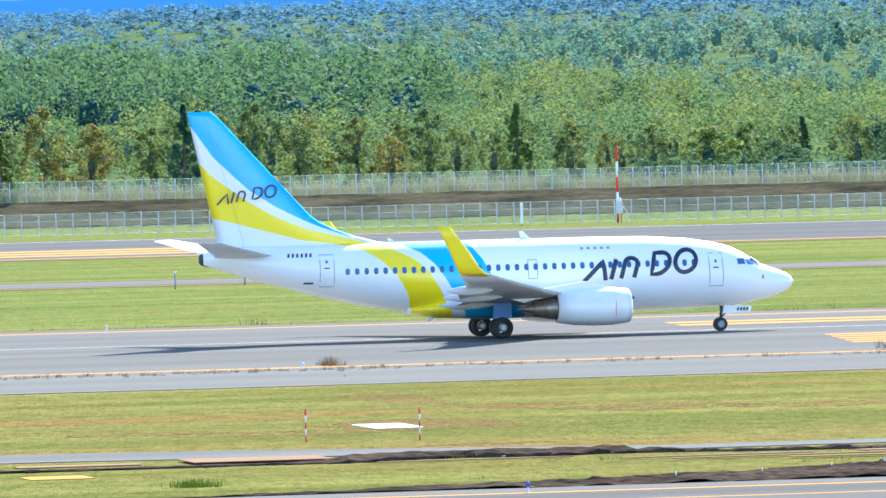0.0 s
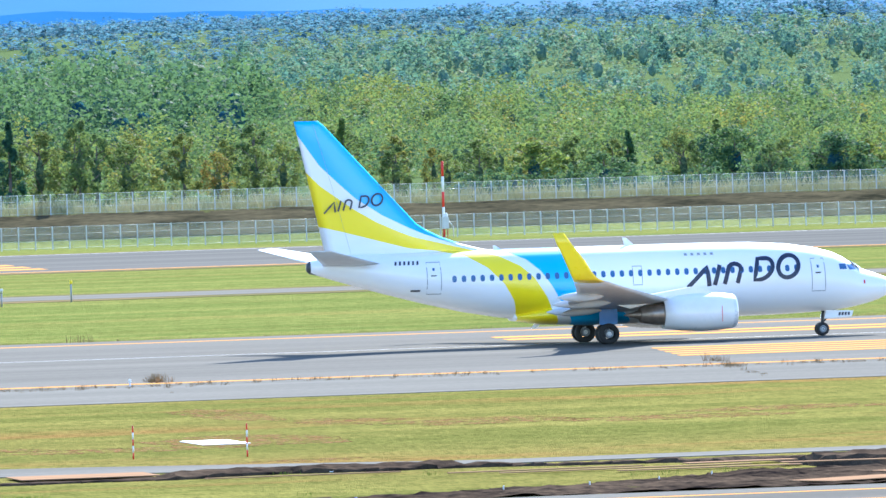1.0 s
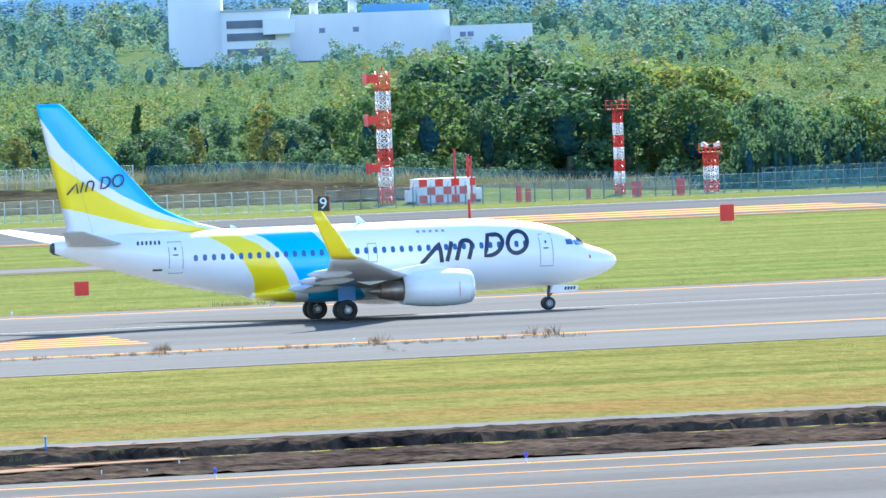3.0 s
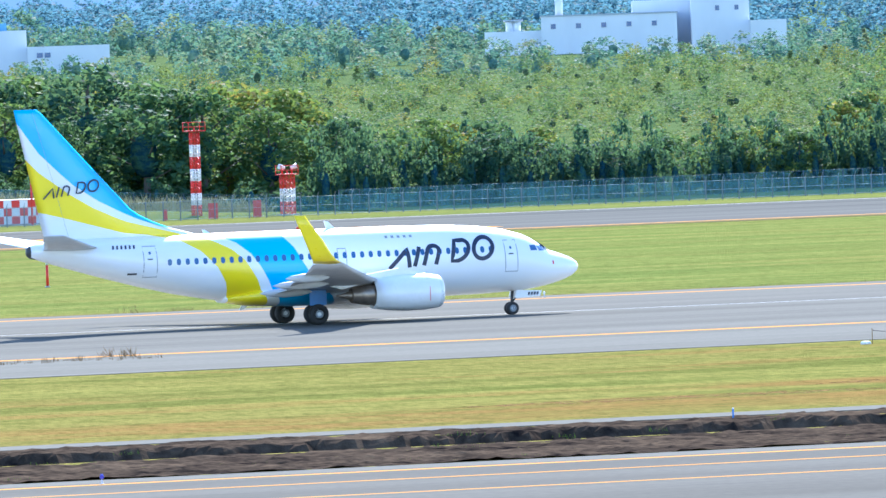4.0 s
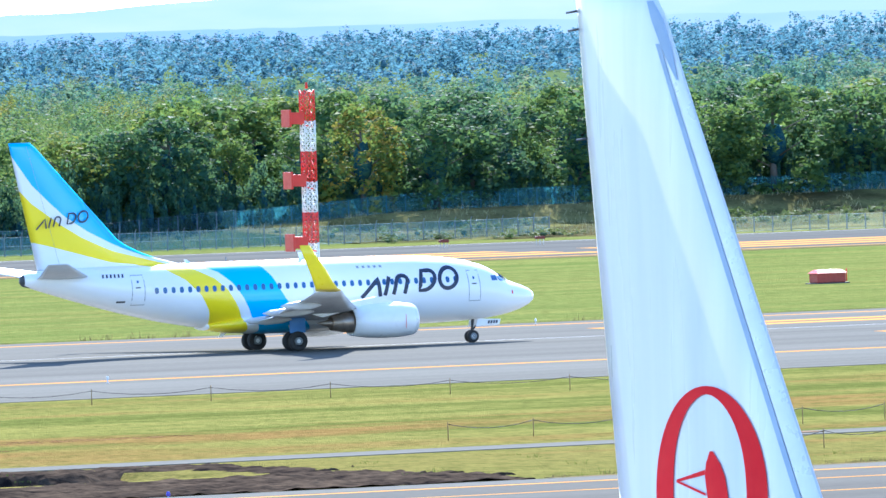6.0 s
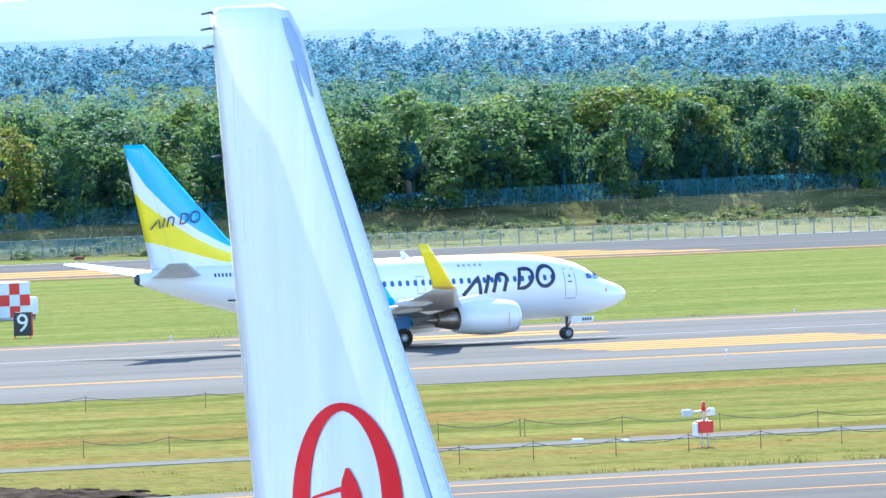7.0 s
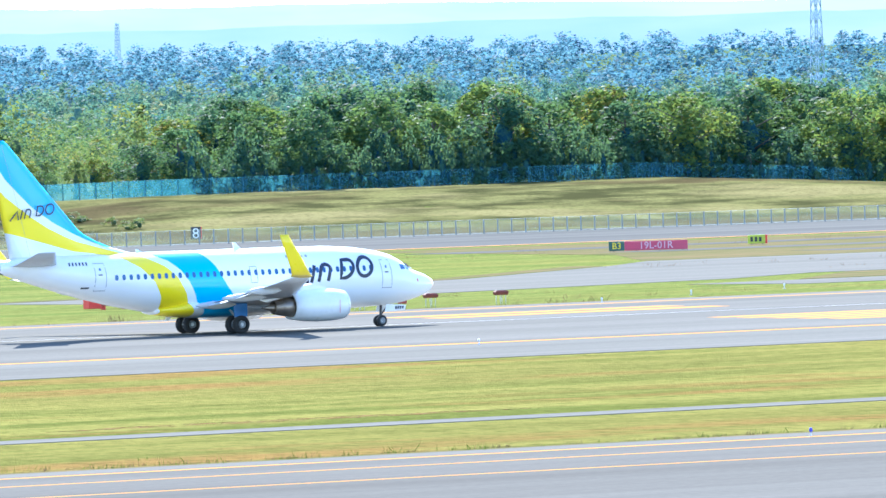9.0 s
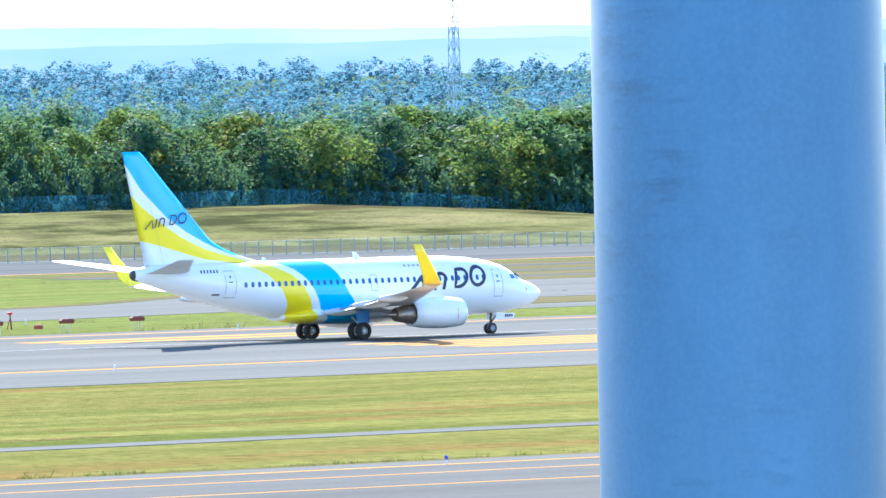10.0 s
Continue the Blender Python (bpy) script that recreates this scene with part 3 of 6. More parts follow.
def oval(cx, cz, rx, rz, lean, n=28, a0=0.0, a1=360.0):
    return [(cx + rx * math.cos(radians(a0 + (a1 - a0) * i / n)) + lean * rz * math.sin(radians(a0 + (a1 - a0) * i / n)), cz + rz * math.sin(radians(a0 + (a1 - a0) * i / n))) for i in range(n + (0 if a1 - a0 == 360 else 1))]


def title_shapes(x0, x1, z0, rise, size, side, off, parent, ypos=None, weight=0.18):
    """Five plain leaning painted shapes: wedge, bar, arch, half-round ring, oval ring."""
    w = x1 - x0

    def fx(u):
        return x0 + u * w

    def fz(u):
        return z0 + rise * u
    lean, th = 0.3, size * weight
    arch = [(fx(0.33) + lean * size * h, fz(0.33) + size * h) for h in (0.0, 0.4, 0.62)] + [(fx(0.385) + lean * size * 0.62 - w * 0.055 * math.cos(radians(q)), fz(0.36) + size * (0.6 + 0.22 * math.sin(radians(q)))) for q in range(30, 170, 30)] + [(fx(0.44) + lean * size * h, fz(0.4) + size * h) for h in (0.55, 0.3, 0.0)]
    bow = [(fx(0.585) + 0.22 * size * h, fz(0.6) + size * h) for h in (0.05, 0.5, 0.92)] + [(fx(0.66) + 0.16 * size * math.sin(radians(q)) + w * 0.085 * math.cos(radians(q)), fz(0.62) + size * (0.49 + 0.44 * math.sin(radians(q)))) for q in range(82, -83, -18)]
    shapes = [[(fx(0.015), fz(0.0)), (fx(0.185), fz(0.1) + size * 0.8), (fx(0.2), fz(0.12))],
              [(fx(0.245), fz(0.24)), (fx(0.245) + lean * size * 0.85, fz(0.24) + size * 0.83)],
              arch, bow,
              oval(fx(0.885), fz(0.82) + size * 0.5, w * 0.088, size * 0.46, 0.18)]
    for k, pts in enumerate(shapes):
        dense = []
        closed = k >= 3
        for a, b in zip(pts, pts[1:] + pts[:1] if closed else pts[1:]):
            steps = max(1, int(math.dist(a, b) / 0.25))
            dense += [(a[0] + (b[0] - a[0]) * s / steps, a[1] + (b[1] - a[1]) * s / steps) for s in range(steps)]
        if not closed:
            dense.append(pts[-1])
        part("emblem_shape", skin_stroke(dense, th, side, off, closed, ypos), M_NAVY, parent, "dark navy painted emblem shape")


def wheel_parts(x, y, r, w, parent, rim_r):
    prof = ((-0.5, 0.55), (-0.5, 0.86), (-0.36, 0.97), (0, 1.0), (0.36, 0.97), (0.5, 0.86), (0.5, 0.55))
    rings = [[(x + r * q * math.cos(a), y + w * p, r + r * q * math.sin(a)) for a in [2 * math.pi * i / 28 for i in range(28)]] for p, q in prof]
    part("tyre", loft(rings, False), M_TYRE, parent, smooth=True)
    prof = ((-0.42, 0.0001), (-0.3, rim_r * 0.5), (-0.46, rim_r * 0.7), (-0.5, rim_r), (0.5, rim_r), (0.46, rim_r * 0.7), (0.3, rim_r * 0.5), (0.42, 0.0001))
    rings = [[(x + r * q * math.cos(a), y + w * p, r + r * q * math.sin(a)) for a in [2 * math.pi * i / 20 for i in range(20)]] for p, q in prof]
    part("rim", loft(rings, False), M_GALV2, parent, "dull grey metal wheel rim", smooth=True)
    for s in (-1, 1):
        part("hub_cap", tubes(((x, y + s * w * 0.3, r), (x, y + s * w * 0.47, r), r * 0.24, r * 0.16), n=14), M_MASTWHITE, parent, "pale hub cap")


def wing_shape(side):
    """Wing box with dihedral and a kinked trailing edge, as rings from root to tip."""
    rows = ((0.6, -10.9, -18.9, 1.75, 0.62), (1.9, -11.75, -18.75, 1.9, 0.5), (5.3, -13.75, -18.6, 2.3, 0.36), (9.0, -15.8, -19.55, 2.72, 0.27), (13.0, -18.0, -20.5, 3.18, 0.19), (16.3, -19.75, -21.35, 3.6, 0.13))
    rings = [foil((le, z + 0.06), (te, z - 0.05), side * y, th) for y, le, te, z, th in rows]
    return loft(rings if side < 0 else [r[::-1] for r in rings])


def winglet_shape(side):
    rows = ((16.3, -19.75, -21.35, 3.6, 0.13), (16.65, -20.15, -21.5, 3.78, 0.1), (16.9, -20.5, -21.7, 4.1, 0.08), (17.0, -20.95, -22.0, 4.8, 0.06), (17.15, -21.6, -22.4, 5.6, 0.05), (17.25, -22.05, -22.65, 6.2, 0.035))
    rings = []
    for i, (y, le, te, z, th) in enumerate(rows):
        u = i / 5
        ring = []
        for k in range(18):
            c = k / 9 if k < 9 else (18 - k) / 9
            s = 1 if k < 9 else -1
            h = th * 2.6 * (math.sqrt(c) * 0.55 - 0.3 * c - 0.25 * c * c) * s
            up = min(1, u * 2.2)
            ring.append((le + (te - le) * c, side * (y - h * up), z + h * (1 - up)))
        rings.append(ring)
    return loft(rings if side < 0 else [r[::-1] for r in rings])


def engine(side, jet):
    y, z = side * 4.85, 1.55

    def turn(profile, squash=True):
        rings = []
        for x, r in profile:
            ring = []
            for i in range(32):
                a = 2 * math.pi * i / 32
                s = math.sin(a)
                flat = 0.9 if (squash and s < 0) else 1.0
                ring.append((x, y + r * math.cos(a) * 1.03, z + r * s * flat))
            rings.append(ring)
        return loft(rings, False)
    eng = part("engine", turn(((-10.1, 0.86), (-10.3, 0.98), (-11.0, 1.06), (-12.0, 1.08), (-13.0, 1.02), (-14.0, 0.86), (-14.02, 0.8), (-13.4, 0.76))), M_WHITE, jet, "white engine cowling", smooth=True)
    part("inlet_lip", turn(((-10.35, 0.985), (-10.1, 0.93), (-10.03, 0.86), (-10.15, 0.8), (-10.8, 0.78), (-11.2, 0.77))), M_LIP, eng, "bright metal inlet lip", smooth=True)
    part("fan", turn(((-11.0, 0.02), (-11.15, 0.3), (-11.2, 0.77))), M_DARK, eng, smooth=True)
    part("core_nozzle", turn(((-13.6, 0.62), (-14.4, 0.56), (-15.2, 0.42), (-15.25, 0.38), (-14.9, 0.3)), False), M_HOT, eng, "heat-stained metal exhaust nozzle", smooth=True)
    part("exhaust_plug", turn(((-14.8, 0.3), (-15.3, 0.24), (-16.1, 0.02)), False), M_HOT, eng, smooth=True)
    part("pylon", prism(((-11.2, z + 0.95), (-14.0, z + 0.75), (-15.8, z + 0.35), (-17.0, z + 0.7), (-15.5, 2.5), (-12.4, 2.95), (-11.4, 2.72)), y - 0.2, y + 0.2), M_WHITE, eng)
    part("cowl_mark", ([(-11.0, y - 1.12, z - 0.45), (-10.97, y - 1.12, z - 0.45), (-10.97, y - 1.14, z + 0.35), (-11.0, y - 1.14, z + 0.35)], [(0, 1, 2, 3)]), M_RED, eng, "thin red warning stripe") if side < 0 else None


def airliner():
    jet = empty("airliner", pose(0, 0, 0), "white twin-jet airliner with yellow and sky-blue bands rolling on asphalt", "airliner")
    part("fuselage", hull(), M_LIVERY, jet, "white body with yellow and sky-blue bands", smooth=True)
    # belly fairing
    rings = []
    for x, w, lo, hi in ((-10.6, 0.9, 1.22, 1.6), (-11.6, 1.7, 1.06, 2.2), (-14, 2.0, 0.98, 2.4), (-17, 2.0, 0.98, 2.4), (-19.5, 1.8, 1.1, 2.2), (-21.2, 1.0, 1.35, 1.8)):
        rings.append([(x, w * math.sin(a), (lo + hi) / 2 + (hi - lo) / 2 * math.cos(a)) for a in [2 * math.pi * i / 24 for i in range(24)]])
    part("belly_fairing", loft(rings), M_LIVERY, jet, smooth=True)
    # fin with dorsal fillet; rudder behind its hinge
    def fin_rings(rows):
        out = []
        for z, le, te, th in rows:
            ring = []
            for k in range(18):
                u = k / 9 if k < 9 else (18 - k) / 9
                s = 1 if k < 9 else -1
                ring.append((le + (te - le) * u, s * th * 2.6 * (math.sqrt(u) * 0.55 - 0.3 * u - 0.25 * u * u), z))
            out.append(ring)
        return loft(out)
    fin = part("fin", fin_rings(((5.0, -21.0, -31.2, 0.3), (5.25, -22.6, -31.26, 0.3), (5.6, -23.9, -31.33, 0.3), (6.0, -24.95, -31.42, 0.3), (6.4, -25.75, -31.5, 0.29), (6.75, -26.25, -31.57, 0.28), (9.0, -28.3, -32.05, 0.23), (11.0, -30.12, -32.47, 0.18), (12.1, -31.12, -32.7, 0.14), (12.38, -31.45, -32.76, 0.1))), M_LIVERY, jet, "tail fin with sky-blue, white and yellow bands", smooth=True)
    for s in (-1, 1):
        part("rudder_seam", skin_stroke([(-29.9, 5.25), (-30.6, 8.0), (-31.75, 12.2)], 0.014, s, 0, False, s * 0.235), M_SEAM, fin)
    for s in (-1, 1):
        # tailplanes
        rows = ((0.5, -28.2, -31.5, 4.62, 0.2), (2.0, -29.1, -31.9, 4.8, 0.17), (7.1, -32.3, -33.55, 5.5, 0.08))
        rings = [foil((le, z), (te, z), s * y, th) for y, le, te, z, th in rows]
        part("tailplane", loft(rings if s < 0 else [r[::-1] for r in rings]), M_GREY if s < 0 else M_WHITE, jet, "pale grey tailplane", smooth=True)
        wing = part("wing", wing_shape(s), M_GREY, jet, "pale grey swept wing", smooth=True)
        part("winglet", winglet_shape(s), M_YELLOW, wing, "yellow upswept winglet", smooth=True)
        for yy, x0, x1, z in ((3.4, -17.0, -20.0, 1.95), (7.4, -17.4, -20.6, 2.42), (11.0, -18.6, -21.1, 2.85)):
            rings = []
            for u, r in ((0, 0.03), (0.2, 0.17), (0.55, 0.22), (0.85, 0.13), (1, 0.02)):
                x = x0 + (x1 - x0) * u
                rings.append([(x, s * yy + r * 0.8 * math.cos(a), z - 0.12 + r * 1.2 * math.sin(a)) for a in [2 * math.pi * i / 12 for i in range(12)]])
            part("flap_fairing", loft(rings), M_GREY, wing, smooth=True)
        for y0, y1 in ((2.1, 5.2), (5.4, 9.4)):
            def te(y):
                return float(np.interp(y, (1.9, 5.3, 9.0, 13.0, 16.3), (-18.75, -18.6, -19.55, -20.5, -21.35)))
            def tz(y):
                return float(np.interp(y, (1.9, 5.3, 9.0, 13.0, 16.3), (1.9, 2.3, 2.72, 3.18, 3.6)))
            rings = []
            for y in (y0, y1):
                e, z = te(y), tz(y) - 0.12
                rings.append([(e + 0.5, s * y, z + 0.1), (e - 0.5, s * y, z - 0.16), (e - 0.52, s * y, z - 0.2), (e + 0.45, s * y, z - 0.03)])
            part("flap", loft(rings if s < 0 else [r[::-1] for r in rings]), M_GREY, wing, "pale trailing-edge flap")
        engine(s, jet)
        # main gear
        gear = part("main_gear", tubes(((-16.6, s * 2.85, 0.56), (-16.5, s * 2.7, 2.0), 0.13, 0.16), ((-16.6, s * 2.3, 0.56), (-16.6, s * 3.4, 0.56), 0.08), ((-16.6, s * 2.75, 1.0), (-16.4, s * 1.3, 1.75), 0.07), n=12), M_GALV, jet, "steel landing gear leg")
        part("gear_door", boxes((-17.1, -16.1, s * 3.28 - 0.03, s * 3.28 + 0.03, 1.05, 1.95), bevel=0.02), M_BLUE, gear, "blue gear door")
        for dy in (-0.43, 0.43):
            wheel_parts(-16.6, s * 2.86 + dy, 0.565, 0.4, gear, 0.4)
        # cabin windows and doors
        for k in range(38):
            x = -24.6 + k * 0.508
            pts = [(x + 0.125 * math.cos(radians(a)) * (1.0), 3.73 + 0.18 * (abs(math.sin(radians(a))) ** 0.6) * (1 if math.sin(radians(a)) > 0 else -1)) for a in range(15, 375, 30)]
            part("window_pane", ([(px_, side_y(px_, pz_, s, 0.012), pz_) for px_, pz_ in pts], [tuple(range(12)) if s < 0 else tuple(range(11, -1, -1))]), M_GLASS, jet)
        for x0, x1, z0, z1 in ((-26.05, -25.3, 2.95, 4.65), (-4.95, -4.2, 2.45, 4.2), (-14.85, -14.35, 3.1, 4.1)):
            pts = [(x0, z0), (x1, z0)] + [(x1, z0 + (z1 - z0) * k / 5) for k in range(1, 5)] + [(x1, z1), (x0, z1)] + [(x0, z1 - (z1 - z0) * k / 5) for k in range(1, 5)]
            part("door_outline", skin_stroke(pts, 0.045, s, 0.01, True), M_SEAM, jet, "grey door outline")
            if z1 - z0 > 1.5:
                part("door_handle", skin_panel(x0 + 0.2, x0 + 0.5, z0 + 0.95, z0 + 1.02, s, 0.015), M_DARK, jet)
                part("door_pane", skin_panel(x0 + 0.3, x0 + 0.42, z0 + 1.25, z0 + 1.4, s, 0.015), M_GLASS, jet)
        title_shapes(-11.95, -5.5, 2.85, 0.4, 1.3, s, 0.016, jet)
        title_shapes(-31.35, -28.0, 7.42, 0.4, 0.68, s, 0, fin, s * 0.25, 0.14)
        # registration as plain bars
        for k in range(6):
            part("registration_bar", skin_panel(-27.75 + k * 0.235, -27.64 + k * 0.235, 4.54, 4.75, s, 0.014, 1, 2, 0.2), M_NAVY, jet)
        for k in range(5):
            part("slogan_bar", skin_panel(-11.9 + k * 0.36, -11.74 + k * 0.36, 4.57, 4.7, s, 0.014, 1, 2), M_SEAM, jet, "small grey unreadable characters")
        # flight deck glazing
        for x0, x1, z0, z1, sl in ((-3.32, -2.88, 3.57, 3.87, -0.05), (-2.72, -2.3, 3.53, 3.82, -0.5)):
            part("cockpit_pane", skin_panel(x0, x1, z0, z1, s, 0.012, 3, 3, sl), M_GLASS, jet, "dark flight deck pane")
        part("static_port", skin_panel(-1.95, -1.85, 2.75, 2.95, s, 0.012, 1, 1), M_RED, jet)
        part("cargo_mark", skin_panel(-26.9, -26.4, 3.1, 3.2, s, 0.012, 2, 1), M_DARK, jet)
        part("hull_vent", skin_panel(-9.3, -9.05, 1.85, 2.0, s, 0.012, 1, 1), M_DARK, jet)
    part("windshield_pane", ([(-1.98, -0.7, 3.56), (-1.86, 0, 3.64), (-1.98, 0.7, 3.56), (-2.42, 0.66, 3.9), (-2.36, 0, 3.98), (-2.42, -0.66, 3.9)], [(0, 1, 4, 5), (1, 2, 3, 4)]), M_GLASS, jet)
    part("blade_antenna", prism(((-14.3, 5.18), (-14.85, 5.18), (-14.95, 5.62), (-14.75, 5.62)), -0.03, 0.03), M_WHITE, jet)
    part("blade_antenna", prism(((-21.6, 5.18), (-22.0, 5.18), (-22.1, 5.42), (-21.95, 5.42)), -0.03, 0.03), M_WHITE, jet)
    part("drain_mast", prism(((-19.3, 1.35), (-19.8, 1.4), (-20.1, 0.9), (-19.9, 0.9)), -0.04, 0.04), M_WHITE, jet)
    part("tail_cone", loft([[(x, r * 0.8 * math.cos(a), z + r * math.sin(a)) for a in [2 * math.pi * i / 16 for i in range(16)]] for x, r, z in ((-31.6, 0.44, 4.53), (-32.15, 0.34, 4.55), (-32.3, 0.2, 4.55))]), M_DARK, jet, "dark exhaust of the tail unit", smooth=True)
    # nose gear
    gear = part("nose_gear", tubes(((-4.05, 0, 0.36), (-3.95, 0, 1.5), 0.07, 0.09), ((-4.05, -0.3, 0.36), (-4.05, 0.3, 0.36), 0.05), ((-4.0, 0, 0.7), (-3.3, 0, 1.45), 0.045), n=10), M_DARK, jet, "dark steel nose gear leg")
    for dy in (-0.2, 0.2):
        wheel_parts(-4.05, dy, 0.36, 0.2, gear, 0.55)
        s = 1 if dy > 0 else -1
        door = part("gear_door", prism(((-4.0, 0.93), (-2.5, 1.0), (-2.4, 1.3), (-3.9, 1.38)), s * 0.5 - 0.02, s * 0.5 + 0.02), M_WHITE, gear, "white nose gear door")
        for k in range(4):
            part("registration_bar", prism(((-3.25 + k * 0.17, 1.07), (-3.14 + k * 0.17, 1.07), (-3.1 + k * 0.17, 1.24), (-3.21 + k * 0.17, 1.24)), s * 0.535 - 0.01, s * 0.535 + 0.01), M_NAVY, gear)
    return jet


JET = airliner()


# ---- trees ----
def leaf_sprays(rng, centres, normals, size):
    """One small leaf spray for each centre, as verts and triangles."""
    n = len(centres)
    t = np.cross(normals, rng.normal(size=(n, 3)))
    t /= np.linalg.norm(t, axis=1)[:, None] + 1e-9
    b = np.cross(normals, t)
    s = size * rng.uniform(0.55, 1.45, n)[:, None]
    k = rng.uniform(0.5, 1.0, n)[:, None]
    v = np.stack([centres + t * s, centres - t * s * 0.55 + b * s * k, centres - t * s * 0.55 - b * s * k], 1).reshape(-1, 3)
    return v, np.arange(3 * n).reshape(n, 3)


def ball(sub):
    bm = bmesh.new()
    bmesh.ops.create_icosphere(bm, subdivisions=sub, radius=1.0)
    v = np.array([x.co[:] for x in bm.verts])
    f = np.array([[q.index for q in x.verts] for x in bm.faces])
    bm.free()
    return v, f


HEART = ball(2)


def crown_shape(rng, blobs, sprays, size, height, radius, low=0.28, cone=False, skirt=0.0, heart=1.0, spread=1.12, tall=1.0, lobe=1.0):
    """Sprays on many small lobes that cover an uneven crown, and the dense inside of each lobe."""
    lv, lf, nl = [], [], 0
    bump_a, bump_b = rng.uniform(0, 6.28, 2)
    oval_up = np.array([1, 1, tall])
    for i in range(blobs):
        u = skirt + (1 - skirt) * (i + rng.uniform(0, 1)) / blobs
        z, a = low + (1 - low) * u, rng.uniform(0, 2 * math.pi)
        if cone:
            env, r = radius * (1.03 - u), radius * (0.12 + 0.2 * (1 - u))
        else:
            v = (u - 0.42) / (0.58 if u > 0.42 else 0.55)
            env = radius * math.sqrt(max(0.03, 1 - abs(v) ** 2.4)) * (1 + 0.16 * math.sin(2 * a + bump_a) + 0.12 * math.sin(3 * a + 7 * u + bump_b))
            r = radius * rng.uniform(0.2, 0.36) * lobe
        reach = max(0, env - r * 0.7) * rng.uniform(0.72, 1.0) ** 0.5
        c = np.array([reach * math.cos(a), reach * math.sin(a), z * height - r * 0.7 * tall])
        d = rng.normal(size=(sprays, 3))
        d[:, 2] += 0.3
        d[:, :2] += 0.4 * np.array([math.cos(a), math.sin(a)])
        d /= np.linalg.norm(d, axis=1)[:, None]
        p = c + d * oval_up * r * (spread * rng.uniform(0.05, 1.0, sprays) ** 0.45)[:, None]
        nrm = d + rng.normal(size=(sprays, 3)) * (0.5 if size > 0.1 else 0.7)
        nrm /= np.linalg.norm(nrm, axis=1)[:, None]
        v, f = leaf_sprays(rng, p, nrm, size)
        lv.append(v)
        lf.append(f + nl)
        nl += len(v)
    mid = np.array([0, 0, (low + (1 - low) * 0.42) * height])
    core = mid + HEART[0] * heart * np.array([radius * 0.22, radius * 0.22, height * (1 - low) * 0.22]) * (0.25 if cone else 1) * rng.uniform(0.84, 1.1, (len(HEART[0]), 1))
    return np.concatenate(lv), np.concatenate(lf), core, HEART[1]


def quick_mesh(name, groups):
    """A mesh from (verts, faces, material) groups."""
    verts, faces, mats, off = [], [], [], 0
    me = bpy.data.meshes.new(name)
    for k, (v, f, m) in enumerate(groups):
        verts.append(v)
        faces += (f + off).tolist()
        mats += [k] * len(f)
        off += len(v)
        me.materials.append(m)
    me.from_pydata(np.concatenate(verts).tolist(), [], faces)
    me.polygons.foreach_set("material_index", mats)
    me.polygons.foreach_set("use_smooth", [m > 0 for m in mats])
    me.update()
    return me


def tree_model(name, seed, leaf, core, label, blobs=54, sprays=60, size=0.215, radius=3.6, low=0.08, cone=False):
    """A tree 10 m high: tapered trunk with limbs, and a crown of sprays."""
    rng = np.random.default_rng(seed)
    thing = empty(name, pose(0, -400, 0), label, "tree", "wood edge behind the fence")
    bm = bmesh.new()
    tube_into(bm, (0, 0, -0.5), (0.1, 0, 4), 0.24, 0.16, 9)
    tube_into(bm, (0.1, 0, 4), (0, 0.1, 8.3), 0.16, 0.05, 8)
    for k in range(0 if cone else 7):
        a, z = k * 2.4, 2.4 + k * 0.75
        tube_into(bm, (0.06, 0, z), (2.1 * math.cos(a), 2.1 * math.sin(a), z + 1.7), 0.09, 0.03, 6)
    part("trunk", bm, M_BARK, thing)
    lv, lf, cv, cf = crown_shape(rng, blobs, sprays, size, 10, radius, low, cone)
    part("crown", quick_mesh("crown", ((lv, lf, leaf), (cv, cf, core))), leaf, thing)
    return thing


WOOD_TOP = ((7, -0.02), (11.5, -0.02), (12, -0.13), (15, -0.1), (16.9, -0.04), (17.3, 0.2), (18, 0.24), (19, 0.08), (20.2, -0.16), (21.0, -0.3), (21.6, -0.22), (22.1, -0.17), (22.8, 0.04), (23.8, 0.22), (26, 0.25), (30.7, 0.28), (31.1, 0.22), (31.3, -0.12), (32.2, -0.12), (32.5, 0.2), (34, 0.27), (36, 0.23), (40, 0.23))
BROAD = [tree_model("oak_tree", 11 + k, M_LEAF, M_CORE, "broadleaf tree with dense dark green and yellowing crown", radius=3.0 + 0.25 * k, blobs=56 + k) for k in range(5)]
LIGHT = [tree_model("birch_tree", 31 + k, M_SHRUB, M_SHRUBCORE, "slender young tree with thin yellow-green leaves", blobs=44, sprays=60, size=0.18, radius=2.1 + 0.25 * k, low=0.06) for k in range(4)]
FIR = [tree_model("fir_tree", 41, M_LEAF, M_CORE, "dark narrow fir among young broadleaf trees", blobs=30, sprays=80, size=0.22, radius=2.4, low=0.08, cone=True)]


